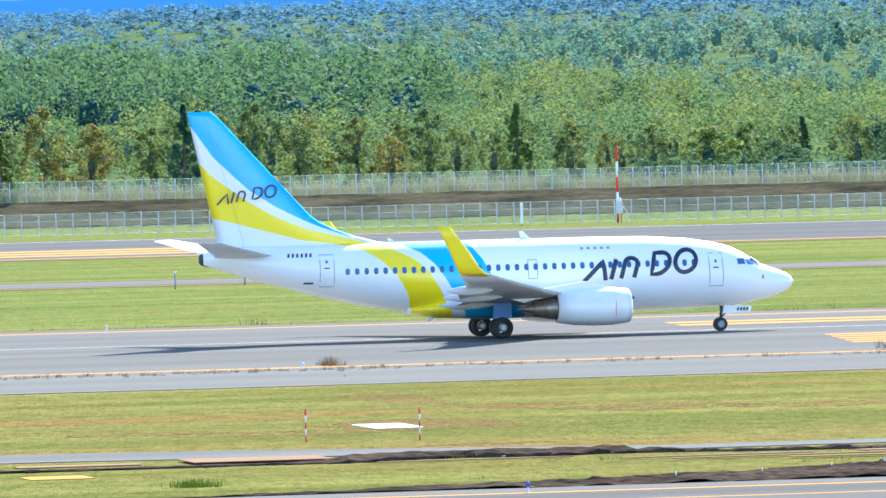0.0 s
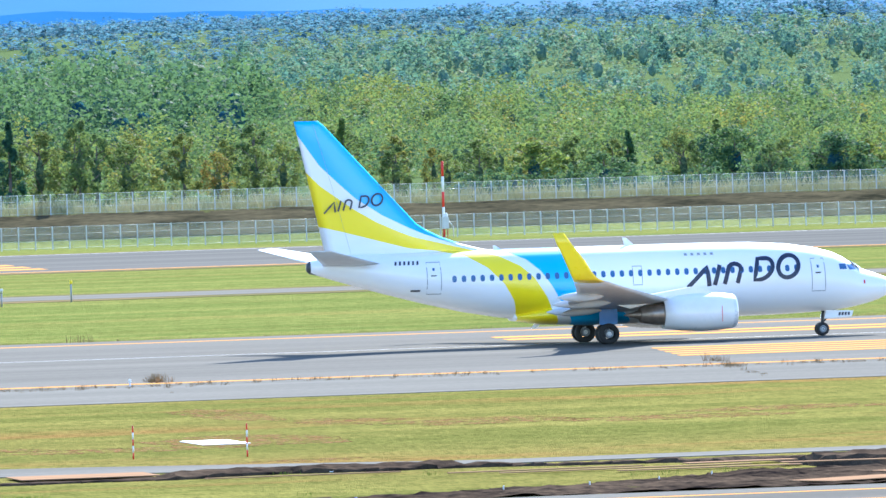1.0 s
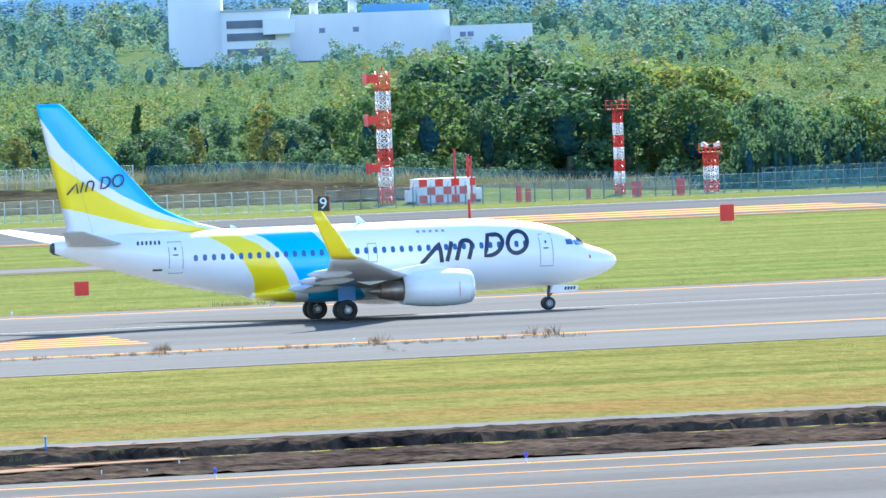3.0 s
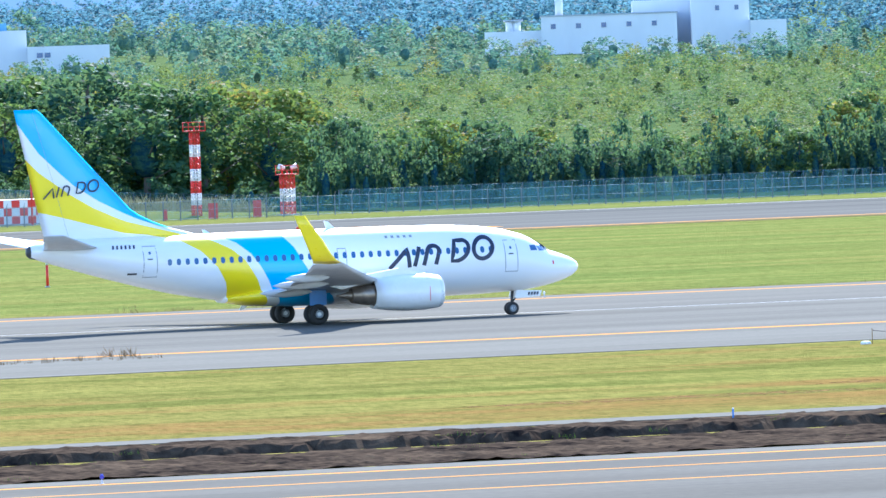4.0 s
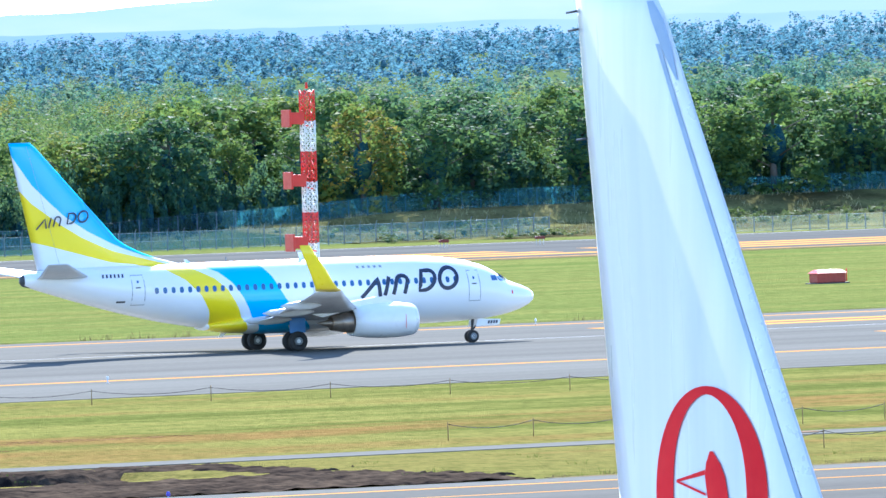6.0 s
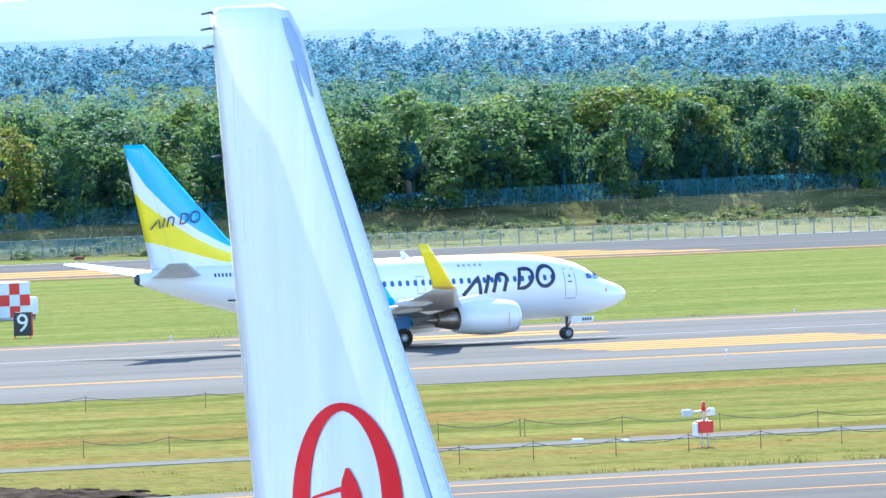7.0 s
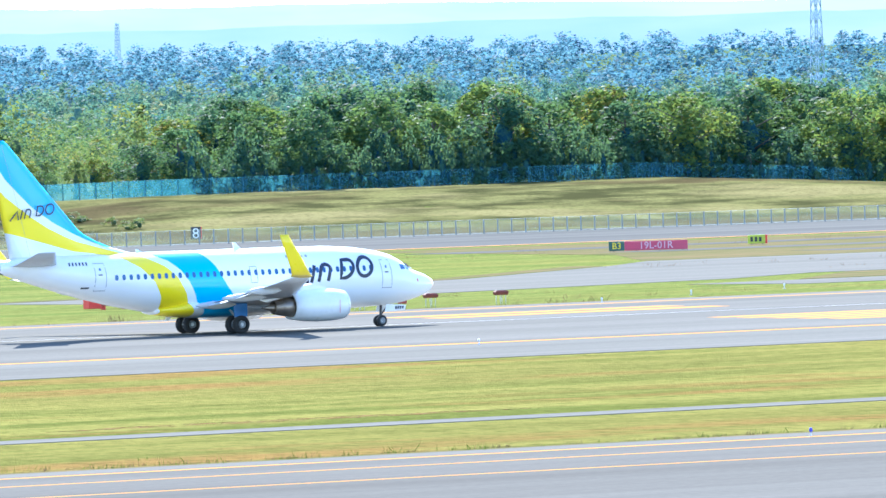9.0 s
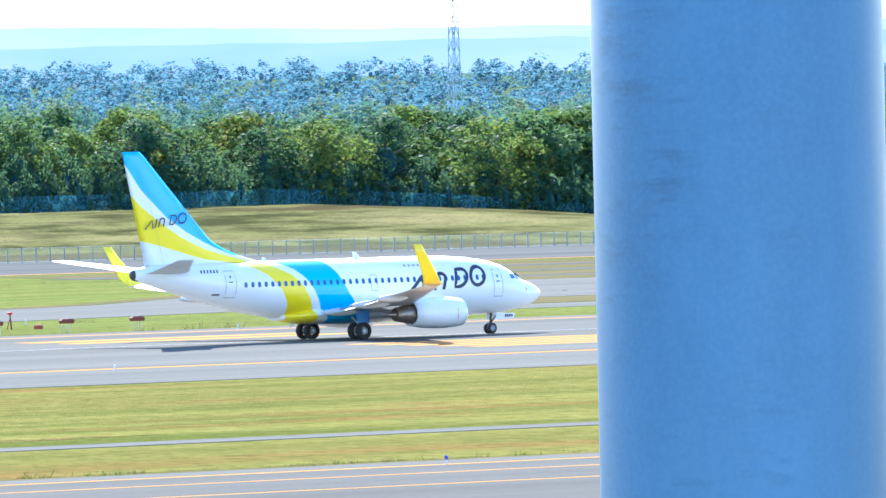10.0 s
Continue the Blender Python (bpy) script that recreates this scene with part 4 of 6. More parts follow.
def plant_edge():
    rng = random.Random(5)
    used = set()
    for row, (y0, step) in enumerate(((1017, 7.0), (1034, 7.2), (1056, 11.0))):
        x = 128 + row * 2.3
        while x < 880:
            px_, py_ = x + rng.uniform(-2, 2), y0 + rng.uniform(-6, 6)
            x += step * rng.uniform(0.8, 1.2)
            if 312 < px_ < 352:
                py_ += 10
            if 440 < px_ < 600 and row == 0:
                py_ -= 4.5
            d, az = math.hypot(px_, py_), math.degrees(math.atan2(px_, py_))
            z = ground_height(px_, py_)
            h = (12.565 + d * math.tan(radians(lerp_table(WOOD_TOP, az))) - z) * (1.0 - 0.24 * rng.random() ** 1.5 - (0.1 if row == 0 else 0))
            if h < 2.2:
                h = rng.uniform(2.0, 3.2)
            dark = az > 17.2 and not 31.2 < az < 32.3 or (az > 12.2 and rng.random() < 0.6)
            if not dark and rng.random() < 0.09:
                model = FIR[0]
                h *= 1.12
            else:
                model = rng.choice(BROAD if dark else LIGHT)
            k = h / 10
            wide = k * rng.uniform(0.95, 1.25) * (1.5 if h < 8 and dark else 1.32 if dark else 1.12)
            m = Matrix.LocRotScale((px_, py_, z), Euler((0, 0, rng.uniform(0, 6.28))), (wide, wide, k))
            if model in used or abs(h - 10) > 2.5:
                copy_thing(model, m)
            else:
                used.add(model)
                model.matrix_basis = pose(px_, py_, z)
    spare = 0
    for model in BROAD + LIGHT + FIR:
        if model not in used:
            model.matrix_basis = pose(120 - 6 * spare, 1030, ground_height(120, 1030))
            spare += 1


plant_edge()


def woods(name, leaf, core, label, spots, blobs, sprays, size, seed, cone=0.0, heart=1.0, tall=1.25):
    """Many crowns joined: spots are x, y, height, radius."""
    rng = np.random.default_rng(seed)
    models = [crown_shape(rng, blobs, sprays, size, 1.0, 0.42, 0.0, skirt=0.2, heart=heart, spread=1.08, tall=tall, lobe=1.3) for _ in range(9)]
    cones = [crown_shape(rng, blobs, sprays, size * 0.8, 1.0, 0.3, 0.05, True, skirt=0.3) for _ in range(3)]
    lv, lf, cv, cf, nl, nc = [], [], [], [], 0, 0
    for x, y, h, r in spots:
        m = cones[rng.integers(3)] if rng.random() < cone else models[rng.integers(9)]
        a = rng.uniform(0, 6.28)
        rot = np.array([[math.cos(a), -math.sin(a), 0], [math.sin(a), math.cos(a), 0], [0, 0, 1]])
        scale, at = np.array([r / 0.42, r / 0.42, h]), np.array([x, y, ground_height(x, y) - 0.06 * h])
        lv.append((m[0] @ rot.T) * scale + at)
        lf.append(m[1] + nl)
        nl += len(m[0])
        cv.append((m[2] @ rot.T) * scale + at)
        cf.append(m[3] + nc)
        nc += len(m[2])
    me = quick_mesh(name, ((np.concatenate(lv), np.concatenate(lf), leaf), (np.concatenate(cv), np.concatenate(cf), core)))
    return tagged(part(name, me, leaf), label, "woods", kind="stuff")


def mid_spots(near, far):
    rng = random.Random(9)
    out, d = [], near
    while d < far:
        gap = 7.5 + (d - 1078) * 0.004
        a = radians(7.6) + rng.uniform(0, gap / d)
        while a < radians(39.6):
            x, y = d * math.sin(a) + rng.uniform(-3, 3), d * math.cos(a) + rng.uniform(-8, 8)
            az = math.degrees(a)
            patch = noise.noise((x * 0.006, y * 0.006, 4.0))
            h = 6.5 + 6 * max(-0.4, patch) + rng.uniform(-1.2, 2.2)
            if az < 10.7 and 1230 < d < 1450:
                h = 15.5 - abs(d - 1340) * 0.02 + rng.uniform(-2, 1)
            if 18.5 < az < 22.4 and d < 1700:
                h = rng.uniform(3.4, 6.0)
            if 31 < az < 32.6 and d < 1350:
                h = rng.uniform(4, 7)
            if az > 22.5 and d < 1200:
                h = 7
            works = 1700 < d < 1990 and (15.4 < az < 18.5 or 19.4 < az < 22.8)
            if works:
                h = rng.uniform(4.5, 6.5)
            elif d > 1240:
                h *= 1.0 + 0.55 * max(0, noise.noise((x * 0.011, y * 0.007, 8.0)))
            belt = min(lerp_table(WOOD_TOP, az + s) for s in (-0.35, 0, 0.35)) - 0.06
            deep = 12.565 + d * math.tan(radians(belt)) > ground_height(x, y) + h and rng.random() < 0.72
            if y > 1066 and not deep and not (15.6 < az < 18.4 and 1965 < d < 2060) and not (19.8 < az < 22.6 and 1965 < d < 2070):
                out.append((x, y, h, max(3.6 if 18.5 < az < 22.4 else 2.4, h * rng.uniform(0.42, 0.56)) + 0.0005 * d))
            a += gap * rng.uniform(0.75, 1.3) / d
        d *= 1.024
    return out


def ridge_spots():
    rng = random.Random(10)
    out, d = [], 2560.0
    while d < 3520:
        a = radians(5.5)
        while a < radians(41.5):
            x, y = d * math.sin(a), d * math.cos(a) + rng.uniform(-15, 15)
            h = (9.2 if a > radians(17.3) else 5.2) + 3 * noise.noise((x * 0.003, y * 0.003, 9.0)) + rng.uniform(-1.0, 1.5)
            out.append((x, y, h, rng.uniform(6.2, 8.4)))
            a += rng.uniform(7.5, 12) / d
        d += 85 if d < 3050 else 130
    return out


MID = mid_spots(1078.0, 1750)
OAKS = [q for q in MID if math.degrees(math.atan2(q[0], q[1])) < 10.9 and q[2] > 11]
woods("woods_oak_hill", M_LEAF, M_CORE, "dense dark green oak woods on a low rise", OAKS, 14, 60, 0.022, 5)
woods("woods_mid", M_WOODS, M_SHRUBCORE, "mixed autumn woods of green and yellowing crowns", [q for q in MID if q not in OAKS], 14, 60, 0.0215, 3, 0.03, 0.55)
woods("woods_back", M_BACK, M_BACKCORE, "green woods on rising ground, bluish from painted haze", mid_spots(1760.0, 2650), 9, 36, 0.038, 8, 0.03, 1.0)
woods("woods_ridge", M_RIDGE, M_RIDGECORE, "distant wooded ridge, blue-green from painted haze", ridge_spots(), 8, 36, 0.041, 4, 0.0, 0.5, 1.5)


def understorey():
    rng = random.Random(37)
    out, x = [], 214.0
    while x < 860:
        x += rng.uniform(1.2, 2.0)
        y = (1012 if x < 352 else 1009) + rng.uniform(-1.2, 2)
        h = rng.uniform(2.2, 4.2) if x < 352 else rng.uniform(5, 8) if x < 606 else rng.uniform(3.5, 6.5)
        if not 606 < x < 646:
            out.append((x, y, h, rng.uniform(1.5, 2.2)))
            if x > 352 and rng.random() < 0.6:
                out.append((x + 1, y + 4, h + 2.5, rng.uniform(2.0, 2.8)))
    return out


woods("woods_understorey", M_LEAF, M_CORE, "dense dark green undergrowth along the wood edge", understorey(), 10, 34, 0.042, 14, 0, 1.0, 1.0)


def bank_bushes():
    rng = random.Random(31)
    return [(rng.uniform(446, 612), rng.uniform(960, 994), rng.uniform(0.5, 1.3) ** 1.5, rng.uniform(0.8, 1.9)) for _ in range(260)]


woods("bushes_bank", M_SHRUB, M_SHRUBCORE, "low olive bushes at the foot of a shaded bank", bank_bushes(), 7, 28, 0.055, 12)


# ---- far hills ----
def hills(name, d, profile, material, label):
    verts = []
    azs = np.linspace(4, 43, 240)
    for az in azs:
        el = lerp_table(profile, az) + 0.02 * noise.noise((az * 1.7, d, 0)) + 0.008 * noise.noise((az * 9, d, 5))
        x, y = d * math.sin(radians(az)), d * math.cos(radians(az))
        verts += [(x, y, -5), (x, y, 12.565 + d * math.tan(radians(el))), (x * 1.03, y * 1.03, 10)]
    faces = []
    for i in range(len(azs) - 1):
        a, b = 3 * i, 3 * i + 3
        faces += [(a, b, b + 1, a + 1), (a + 1, b + 1, b + 2, a + 2)]
    return structure(name, (verts, faces), material, label, "hills")


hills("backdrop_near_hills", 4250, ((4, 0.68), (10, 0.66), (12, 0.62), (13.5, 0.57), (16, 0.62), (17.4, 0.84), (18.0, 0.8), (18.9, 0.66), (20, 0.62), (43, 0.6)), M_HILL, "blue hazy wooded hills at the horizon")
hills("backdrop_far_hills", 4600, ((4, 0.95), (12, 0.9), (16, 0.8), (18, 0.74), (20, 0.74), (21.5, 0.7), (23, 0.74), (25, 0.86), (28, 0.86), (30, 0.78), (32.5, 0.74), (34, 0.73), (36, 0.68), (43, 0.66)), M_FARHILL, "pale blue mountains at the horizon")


# ---- more runway paint ----
def hatch(x0, x1, y0, y1, n, skew, label):
    """Parallel orange stripes with slanted ends."""
    w = (y1 - y0) / (2 * n - 1)
    for k in range(n):
        a, b = y0 + 2 * k * w, y0 + (2 * k + 1) * w
        s = skew * k
        slab("trim_hatch", ((x0 + s, a), (x1 + s, a), (x1 + s + skew * 0.5, b), (x0 + s + skew * 0.5, b)), 0.04, M_ORANGE, label, "runway marking")


for cx in (-20, 113, 258, 352):
    hatch(cx, cx + 21, 477, 495, 5, 0.6, "orange painted stripes on asphalt")
    hatch(cx + 1, cx + 24, 522, 531, 2, 0.6, "orange painted stripes on asphalt")
for cx in (100, 268, 372, 424):
    hatch(cx, cx + 42, 838, 872, 3, 0.8, "orange painted stripes on the far runway")

# paving that joins the two runways
slab("road_link_a", ((383, 611), (400, 600), (440, 611), (456, 622), (900, 622), (900, 701), (496, 701), (480, 684), (443, 652), (405, 634), (383, 628)), 0.024, M_SHOULDER, "pale taxiway link between the runways", "road")
strip("road_link_b", 426, 900, 582, 597, 0.024, M_SHOULDER, "pale taxiway link beside the runway", "road")
slab("ground_island", ((438, 599), (900, 598), (900, 620), (458, 620)), 0.028, M_DRYEARTH, "dry weedy island between taxiways", "ground")
slab("ground_verge", ((497, 703), (900, 703), (900, 814), (540, 814), (520, 740)), 0.018, M_DRYEARTH, "weedy brown verge beside the far runway", "ground")
for y0, y1 in ((718, 726), (748, 757), (780, 790)):
    strip("road_verge_strip", 530, 900, y0, y1, 0.026, M_OLD, "grey strip through the weedy verge", "road")
slab("ground_link_edge", ((383, 629), (405, 635), (443, 653), (480, 685), (480, 690), (443, 657), (405, 638), (370, 630)), 0.02, M_DRYEARTH, "dry brown grass along the paving", "ground")
for y0, y1, a, b in ((551.4, 553.6, -300, 395), (934, 937, -300, 900), (815, 822, -300, 500), (308.6, 310.2, 150, 600), (683, 690, -300, 212), (706, 711, -300, 200)):
    strip("ground_dry_edge", a, b, y0, y1, 0.02, M_DRYEARTH, "dry brown grass along the paving", "ground")


# ---- dug soil beside the taxiway ----
SOIL_EDGE = ((40, 309.3), (50, 309.6), (55, 311.5), (63.4, 314), (72, 318), (79, 324), (83, 331), (85, 338.6), (200, 338.6))
LIP_LINE = ((48, 336.4), (60, 336.6), (64, 338.6), (71, 338.6), (75, 336), (85, 333.5))
LIP_HALF = ((48, 0.8), (60, 0.9), (62.5, 2.2), (70, 2.0), (73, 0.5), (79, 0.6), (85, 2.2))


def spoil():
    xs, ys = np.linspace(46, 172, 340), np.linspace(309.6, 341.6, 118)
    verts = []
    for y in ys:
        for x in xs:
            ragged = noise.noise((x * 0.35, y * 0.2, 5)) + 0.5 * noise.noise((x * 1.2, y, 6))
            fade = min(1, max(0, (153 - x) / 10)) > 0.3 + 0.3 * ragged
            low = y < lerp_table(SOIL_EDGE, x) + 0.7 * ragged and y < 338.9
            off = abs(y - lerp_table(LIP_LINE, x)) / (lerp_table(LIP_HALF, x) * (1 + 0.6 * ragged))
            heap = max(0, 1 - off * off) if x < 86 else 0
            clods = noise.noise((x * 0.5, y * 0.7, 1)) * 0.07 + noise.noise((x * 1.3, y * 1.3, 2)) * 0.09 + noise.noise((x * 3.1, y * 2.7, 3)) * 0.06
            v = min(1, max(0, (x - 80) / 4)) * min(1, max(0, (147 - x) / 9))
            lip = 333.9 + 0.9 * noise.noise((x * 0.45, 0, 7)) + 0.5 * noise.noise((x * 1.6, 0, 8))
            dip = min(1, max(0, (y - 324.0) / 2.5)) * min(1, max(0, (lip - y) / 0.9))
            z = 0.05 + clods * (0.35 if x < 61 else 1) + heap * (0.02 if x < 61 else 0.06 if x > 72 else 0.17) - v * dip * (0.85 + 3 * clods)
            verts.append((x, y, z if (low or heap > 0.05) and fade or v * dip > 0.2 else -0.35))
    w = len(xs)
    faces = [(j * w + i, j * w + i + 1, (j + 1) * w + i + 1, (j + 1) * w + i) for j in range(len(ys) - 1) for i in range(w - 1)]
    return tagged(part("spoil_heap", (verts, faces), M_SOIL), "freshly dug black soil along a trench", "soil", kind="stuff")


spoil()


def bank_face(x0, x1, y0, y1, material, name, label):
    """A sheet of rough growth that follows the bank."""
    xs, ys = np.linspace(x0, x1, int((x1 - x0) / 2)), np.unique(np.concatenate([np.linspace(y0, y1, 24), np.linspace(994, min(y1, 1004), 14)]))
    verts = [(x, y, ground_height(x, y) - (0.0 if y > lerp_table(FOOT, x) + 1 else 0.4) + 0.1 + 0.12 * noise.noise((x * 0.25, y * 0.2, 2)) + 0.1 * noise.noise((x * 0.8, y * 0.6, 3))) for y in ys for x in xs]
    w = len(xs)
    faces = [(j * w + i, j * w + i + 1, (j + 1) * w + i + 1, (j + 1) * w + i) for j in range(len(ys) - 1) for i in range(w - 1)]
    structure(name, (verts, faces), material, label, "bank")


bank_face(112, 312, 990, 1002.5, M_BANK, "ground_bank", "dark rough grass bank between two fences")
bank_face(446, 900, 912, 1004, M_MOUND, "ground_mound", "rough olive grass on a long mound")
bank_face(350, 446, 976, 1030, M_SHADEDWOOD, "ground_wood_edge", "growth below the wood edge, dark with painted shade")


def board(x, y, length, width, turn, material=None, z=0.0):
    ob = part("timber_board", boxes((-length / 2, length / 2, -width / 2, width / 2, 0.0, 0.035), bevel=0.01), material or M_BOARD)
    ob.matrix_basis = pose(x, y, z, 0, 0, turn)
    return tagged(ob, "pale flat board lying beside the trench", "board", "boards by the trench")


for x, y, ln, wd, tn, zz in ((58.7, 340.4, 5.0, 3.6, 0, 0.06), (52.3, 340.4, 4.4, 1.5, -2, 0.01), (76, 329.5, 9, 0.4, 1, 0.05), (78.5, 327.4, 6.5, 0.5, -2, 0.05), (73.5, 331.2, 7, 0.35, 2, 0.05), (80.5, 331.2, 4, 0.9, 3, 0.08), (83.5, 328, 4.5, 0.6, -4, 0.1), (65.5, 334.4, 7, 0.3, 0, 0.04), (50.0, 330, 2.2, 2.6, 0, 0), (68.1, 337.9, 2.2, 1.6, 0, 0.02), (69.6, 373, 1.9, 5.0, 0, 0), (80, 312.5, 4.5, 2.2, 30, 0.08), (84, 317.5, 4.2, 2.0, 24, 0.1), (88.5, 320.4, 5.5, 1.4, 12, 0.1), (94, 337.2, 5, 0.8, 0, 0.08), (176, 341.5, 2.5, 0.9, 0, 0.03), (190.5, 343.9, 8, 0.7, 0, 0.0)):
    board(x, y, ln, wd, tn, M_MASTWHITE if (x, y) in ((69.6, 373), (68.1, 337.9)) else M_ORANGE if x == 50.0 else None, zz)


def bare_patch(x, y, rx, ry, seed):
    """An uneven patch of worn brown turf."""
    n = 40
    out = []
    for k in range(n):
        a = 2 * math.pi * k / n
        r = 1 + 0.35 * noise.noise((math.cos(a) * 1.5, math.sin(a) * 1.5, seed)) + 0.25 * noise.noise((math.cos(a) * 5, math.sin(a) * 5, seed))
        out.append((x + rx * r * math.cos(a), y + ry * r * math.sin(a)))
    slab("ground_bare_patch", out, 0.012, M_BARETURF, "worn reddish brown turf in mown grass", "ground")


for k, (x, y, rx, ry) in enumerate(((71.5, 374, 4.0, 6), (76.5, 408, 1.8, 9), (83.5, 388, 4.5, 3.5), (90.5, 384, 4.5, 3), (69, 350.3, 2.2, 1.2), (79, 394, 2.2, 4), (97, 391, 5, 2.5), (65, 368, 5, 2.2), (142, 363, 9, 1.6), (158, 372, 6, 1.4), (230, 352, 12, 1.2), (60, 372, 3, 2))):
    bare_patch(x, y, rx, ry, k * 3.1)


# ---- low plants ----
def tufts(name, spots, material, label, seed, blades=13):
    """Grass and weed tufts, blade by blade."""
    rng = np.random.default_rng(seed)
    verts, faces = [], []
    for x, y, h, r in spots:
        z = ground_height(x, y) if y > 900 else 0.0
        for _ in range(blades):
            a, k = rng.uniform(0, 6.28), rng.uniform(0.5, 1.1)
            bx, by = x + rng.normal() * r, y + rng.normal() * r
            lean, w = rng.uniform(0, 0.5) * h, 0.007 + 0.02 * h * rng.uniform(0.4, 1)
            n = len(verts)
            ca, sa = math.cos(a), math.sin(a)
            verts += [(bx - w * ca, by - w * sa, z), (bx + w * ca, by + w * sa, z), (bx + lean * sa + w * ca * 1.3, by + lean * ca, z + h * k * 0.65), (bx + lean * 1.4 * sa, by + lean * ca, z + h * k)]
            faces.append((n, n + 1, n + 2, n + 3))
    return tagged(part(name, (verts, faces), material), label, "weeds", kind="stuff")


def weed_spots():
    rng = random.Random(21)
    out = []
    for x0, x1, y, n, h in ((66, 84, 454.5, 80, 0.26), (84, 118, 456, 110, 0.24), (112, 136, 456, 80, 0.26), (134, 150, 454.5, 70, 0.26)):
        for _ in range(n):
            out.append((rng.uniform(x0, x1), y + rng.gauss(0, 1.2), h * rng.uniform(0.3, 1.1), 0.12))
    for xa, ya, xb, yb in ((84.1, 466, 80, 438), (112.2, 466, 107, 434), (131, 464, 127, 452), (141, 461, 135.6, 440)):
        for k in range(12 if xa < 90 else 26):
            u = rng.random() ** 1.5
            out.append((xa + (xb - xa) * u + rng.gauss(0, 0.25), ya + (yb - ya) * u, rng.uniform(0.1, 0.42) * (1.25 - u), 0.12))
    for _ in range(16):
        if rng.random() < 0.6:
            out.append((149.2 + rng.gauss(0, 0.45), 459 + rng.gauss(0, 1.5), rng.uniform(0.2, 0.65), 0.12))
        if rng.random() < 0.5:
            out.append((83.4 + rng.gauss(0, 0.2), 462 + rng.gauss(0, 1), rng.uniform(0.2, 0.55), 0.1))
    for _ in range(420):
        x = rng.uniform(40, 400)
        out.append((x, 553 + rng.gauss(0, 0.9), rng.uniform(0.1, 0.35) * (1.7 if noise.noise((x * 0.09, 0, 0)) > 0.15 else 0.6), 0.35))
    for _ in range(1300):
        x, y = rng.uniform(395, 640), rng.choice((566, 588, 640, 646, 672, 678, 740, 752, 768, 785, 798)) + rng.gauss(0, 2.5)
        if y < 600 or x > 470:
            out.append((x, y, rng.uniform(0.08, 0.45) * rng.uniform(0.5, 1), 0.6))
    for _ in range(260):
        out.append((rng.uniform(150, 300), 310.3 + rng.gauss(0, 0.35), rng.uniform(0.05, 0.22), 0.2))
    return out


tufts("weeds_paving", weed_spots(), M_WEED, "dry brown weeds growing from the paving edge", 3)


def bank_spots():
    rng = random.Random(23)
    out = []
    for _ in range(2600):
        x = rng.uniform(130, 345)
        out.append((x, rng.uniform(1004, 1012), rng.uniform(0.7, 2.0), 0.5))
    for _ in range(2600):
        x = rng.uniform(420, 600)
        foot = lerp_table(FOOT, x)
        out.append((x, rng.uniform(foot + 6, 1004), rng.uniform(0.2, 0.9), 0.5))
    return out


tufts("tall_grass_bank", bank_spots(), M_DRYGRASS, "pale dry tall grass on the bank", 4, 14)


def green_spots():
    rng = random.Random(24)
    return [(rng.uniform(60, 200), rng.uniform(311, 337), rng.uniform(0.08, 0.22), 0.25) for _ in range(70)] + [(53.0 + rng.gauss(0, 0.3), 319 + rng.gauss(0, 0.5), rng.uniform(0.12, 0.36), 0.18) for _ in range(40)] + [(rng.uniform(150, 300), rng.uniform(309.5, 311), rng.uniform(0.1, 0.35), 0.3) for _ in range(120)]


tufts("weeds_green", green_spots(), M_GREENWEED, "small green weeds on bare soil", 6)


# ---- fences ----
def fence(points, height, step, post_mat, wire_mat, rails, label, cranked=False, sheet=None):
    """Posts one by one, with rails or a sheet of mesh between them; points are (x, y)."""
    (xa, ya), (xb, yb) = points[0], points[-1]
    thing = empty("fence", pose(xa, ya, 0), label, "fence", "airfield fences")
    inv = Matrix.Translation((-xa, -ya, 0))
    px_, py_ = zip(*points)
    n = int((xb - xa) / step)
    bm = boxes((-0.05, 0.05, -0.05, 0.05, -0.3, height))
    if cranked:
        tube_into(bm, (0, 0, height), (0.0, -0.35, height + 0.4), 0.035, 0.03, 6)
    me = bpy.data.meshes.new("post")
    bm.to_mesh(me)
    bm.free()
    me.materials.append(post_mat)
    tops = []
    for i in range(n + 1):
        x = xa + i * step
        y = float(np.interp(x, px_, py_))
        z = ground_height(x, y)
        tops.append((x - xa, y - ya, z))
        ob = part("post", me, post_mat, thing)
        ob.matrix_basis = pose(x - xa, y - ya, z)
    if rails:
        bm = bmesh.new()
        for a, b in zip(tops, tops[1:]):
            for k in range(rails):
                h = height * (0.08 + 0.9 * k / max(1, rails - 1))
                tube_into(bm, (a[0], a[1] - 0.06, a[2] + h), (b[0], b[1] - 0.06, b[2] + h), 0.013, None, 4)
        tagged(part("wire", bm, wire_mat, thing), kind="stuff")
    if sheet:
        verts, faces = [], []
        for k, a in enumerate(tops):
            verts += [(a[0], a[1] - 0.07, a[2] + 0.05), (a[0], a[1] - 0.07, a[2] + height)]
            if k:
                faces.append((2 * k - 2, 2 * k, 2 * k + 1, 2 * k - 1))
        part("mesh_panel", (verts, faces), sheet, thing, "fine see-through wire mesh")
    return thing


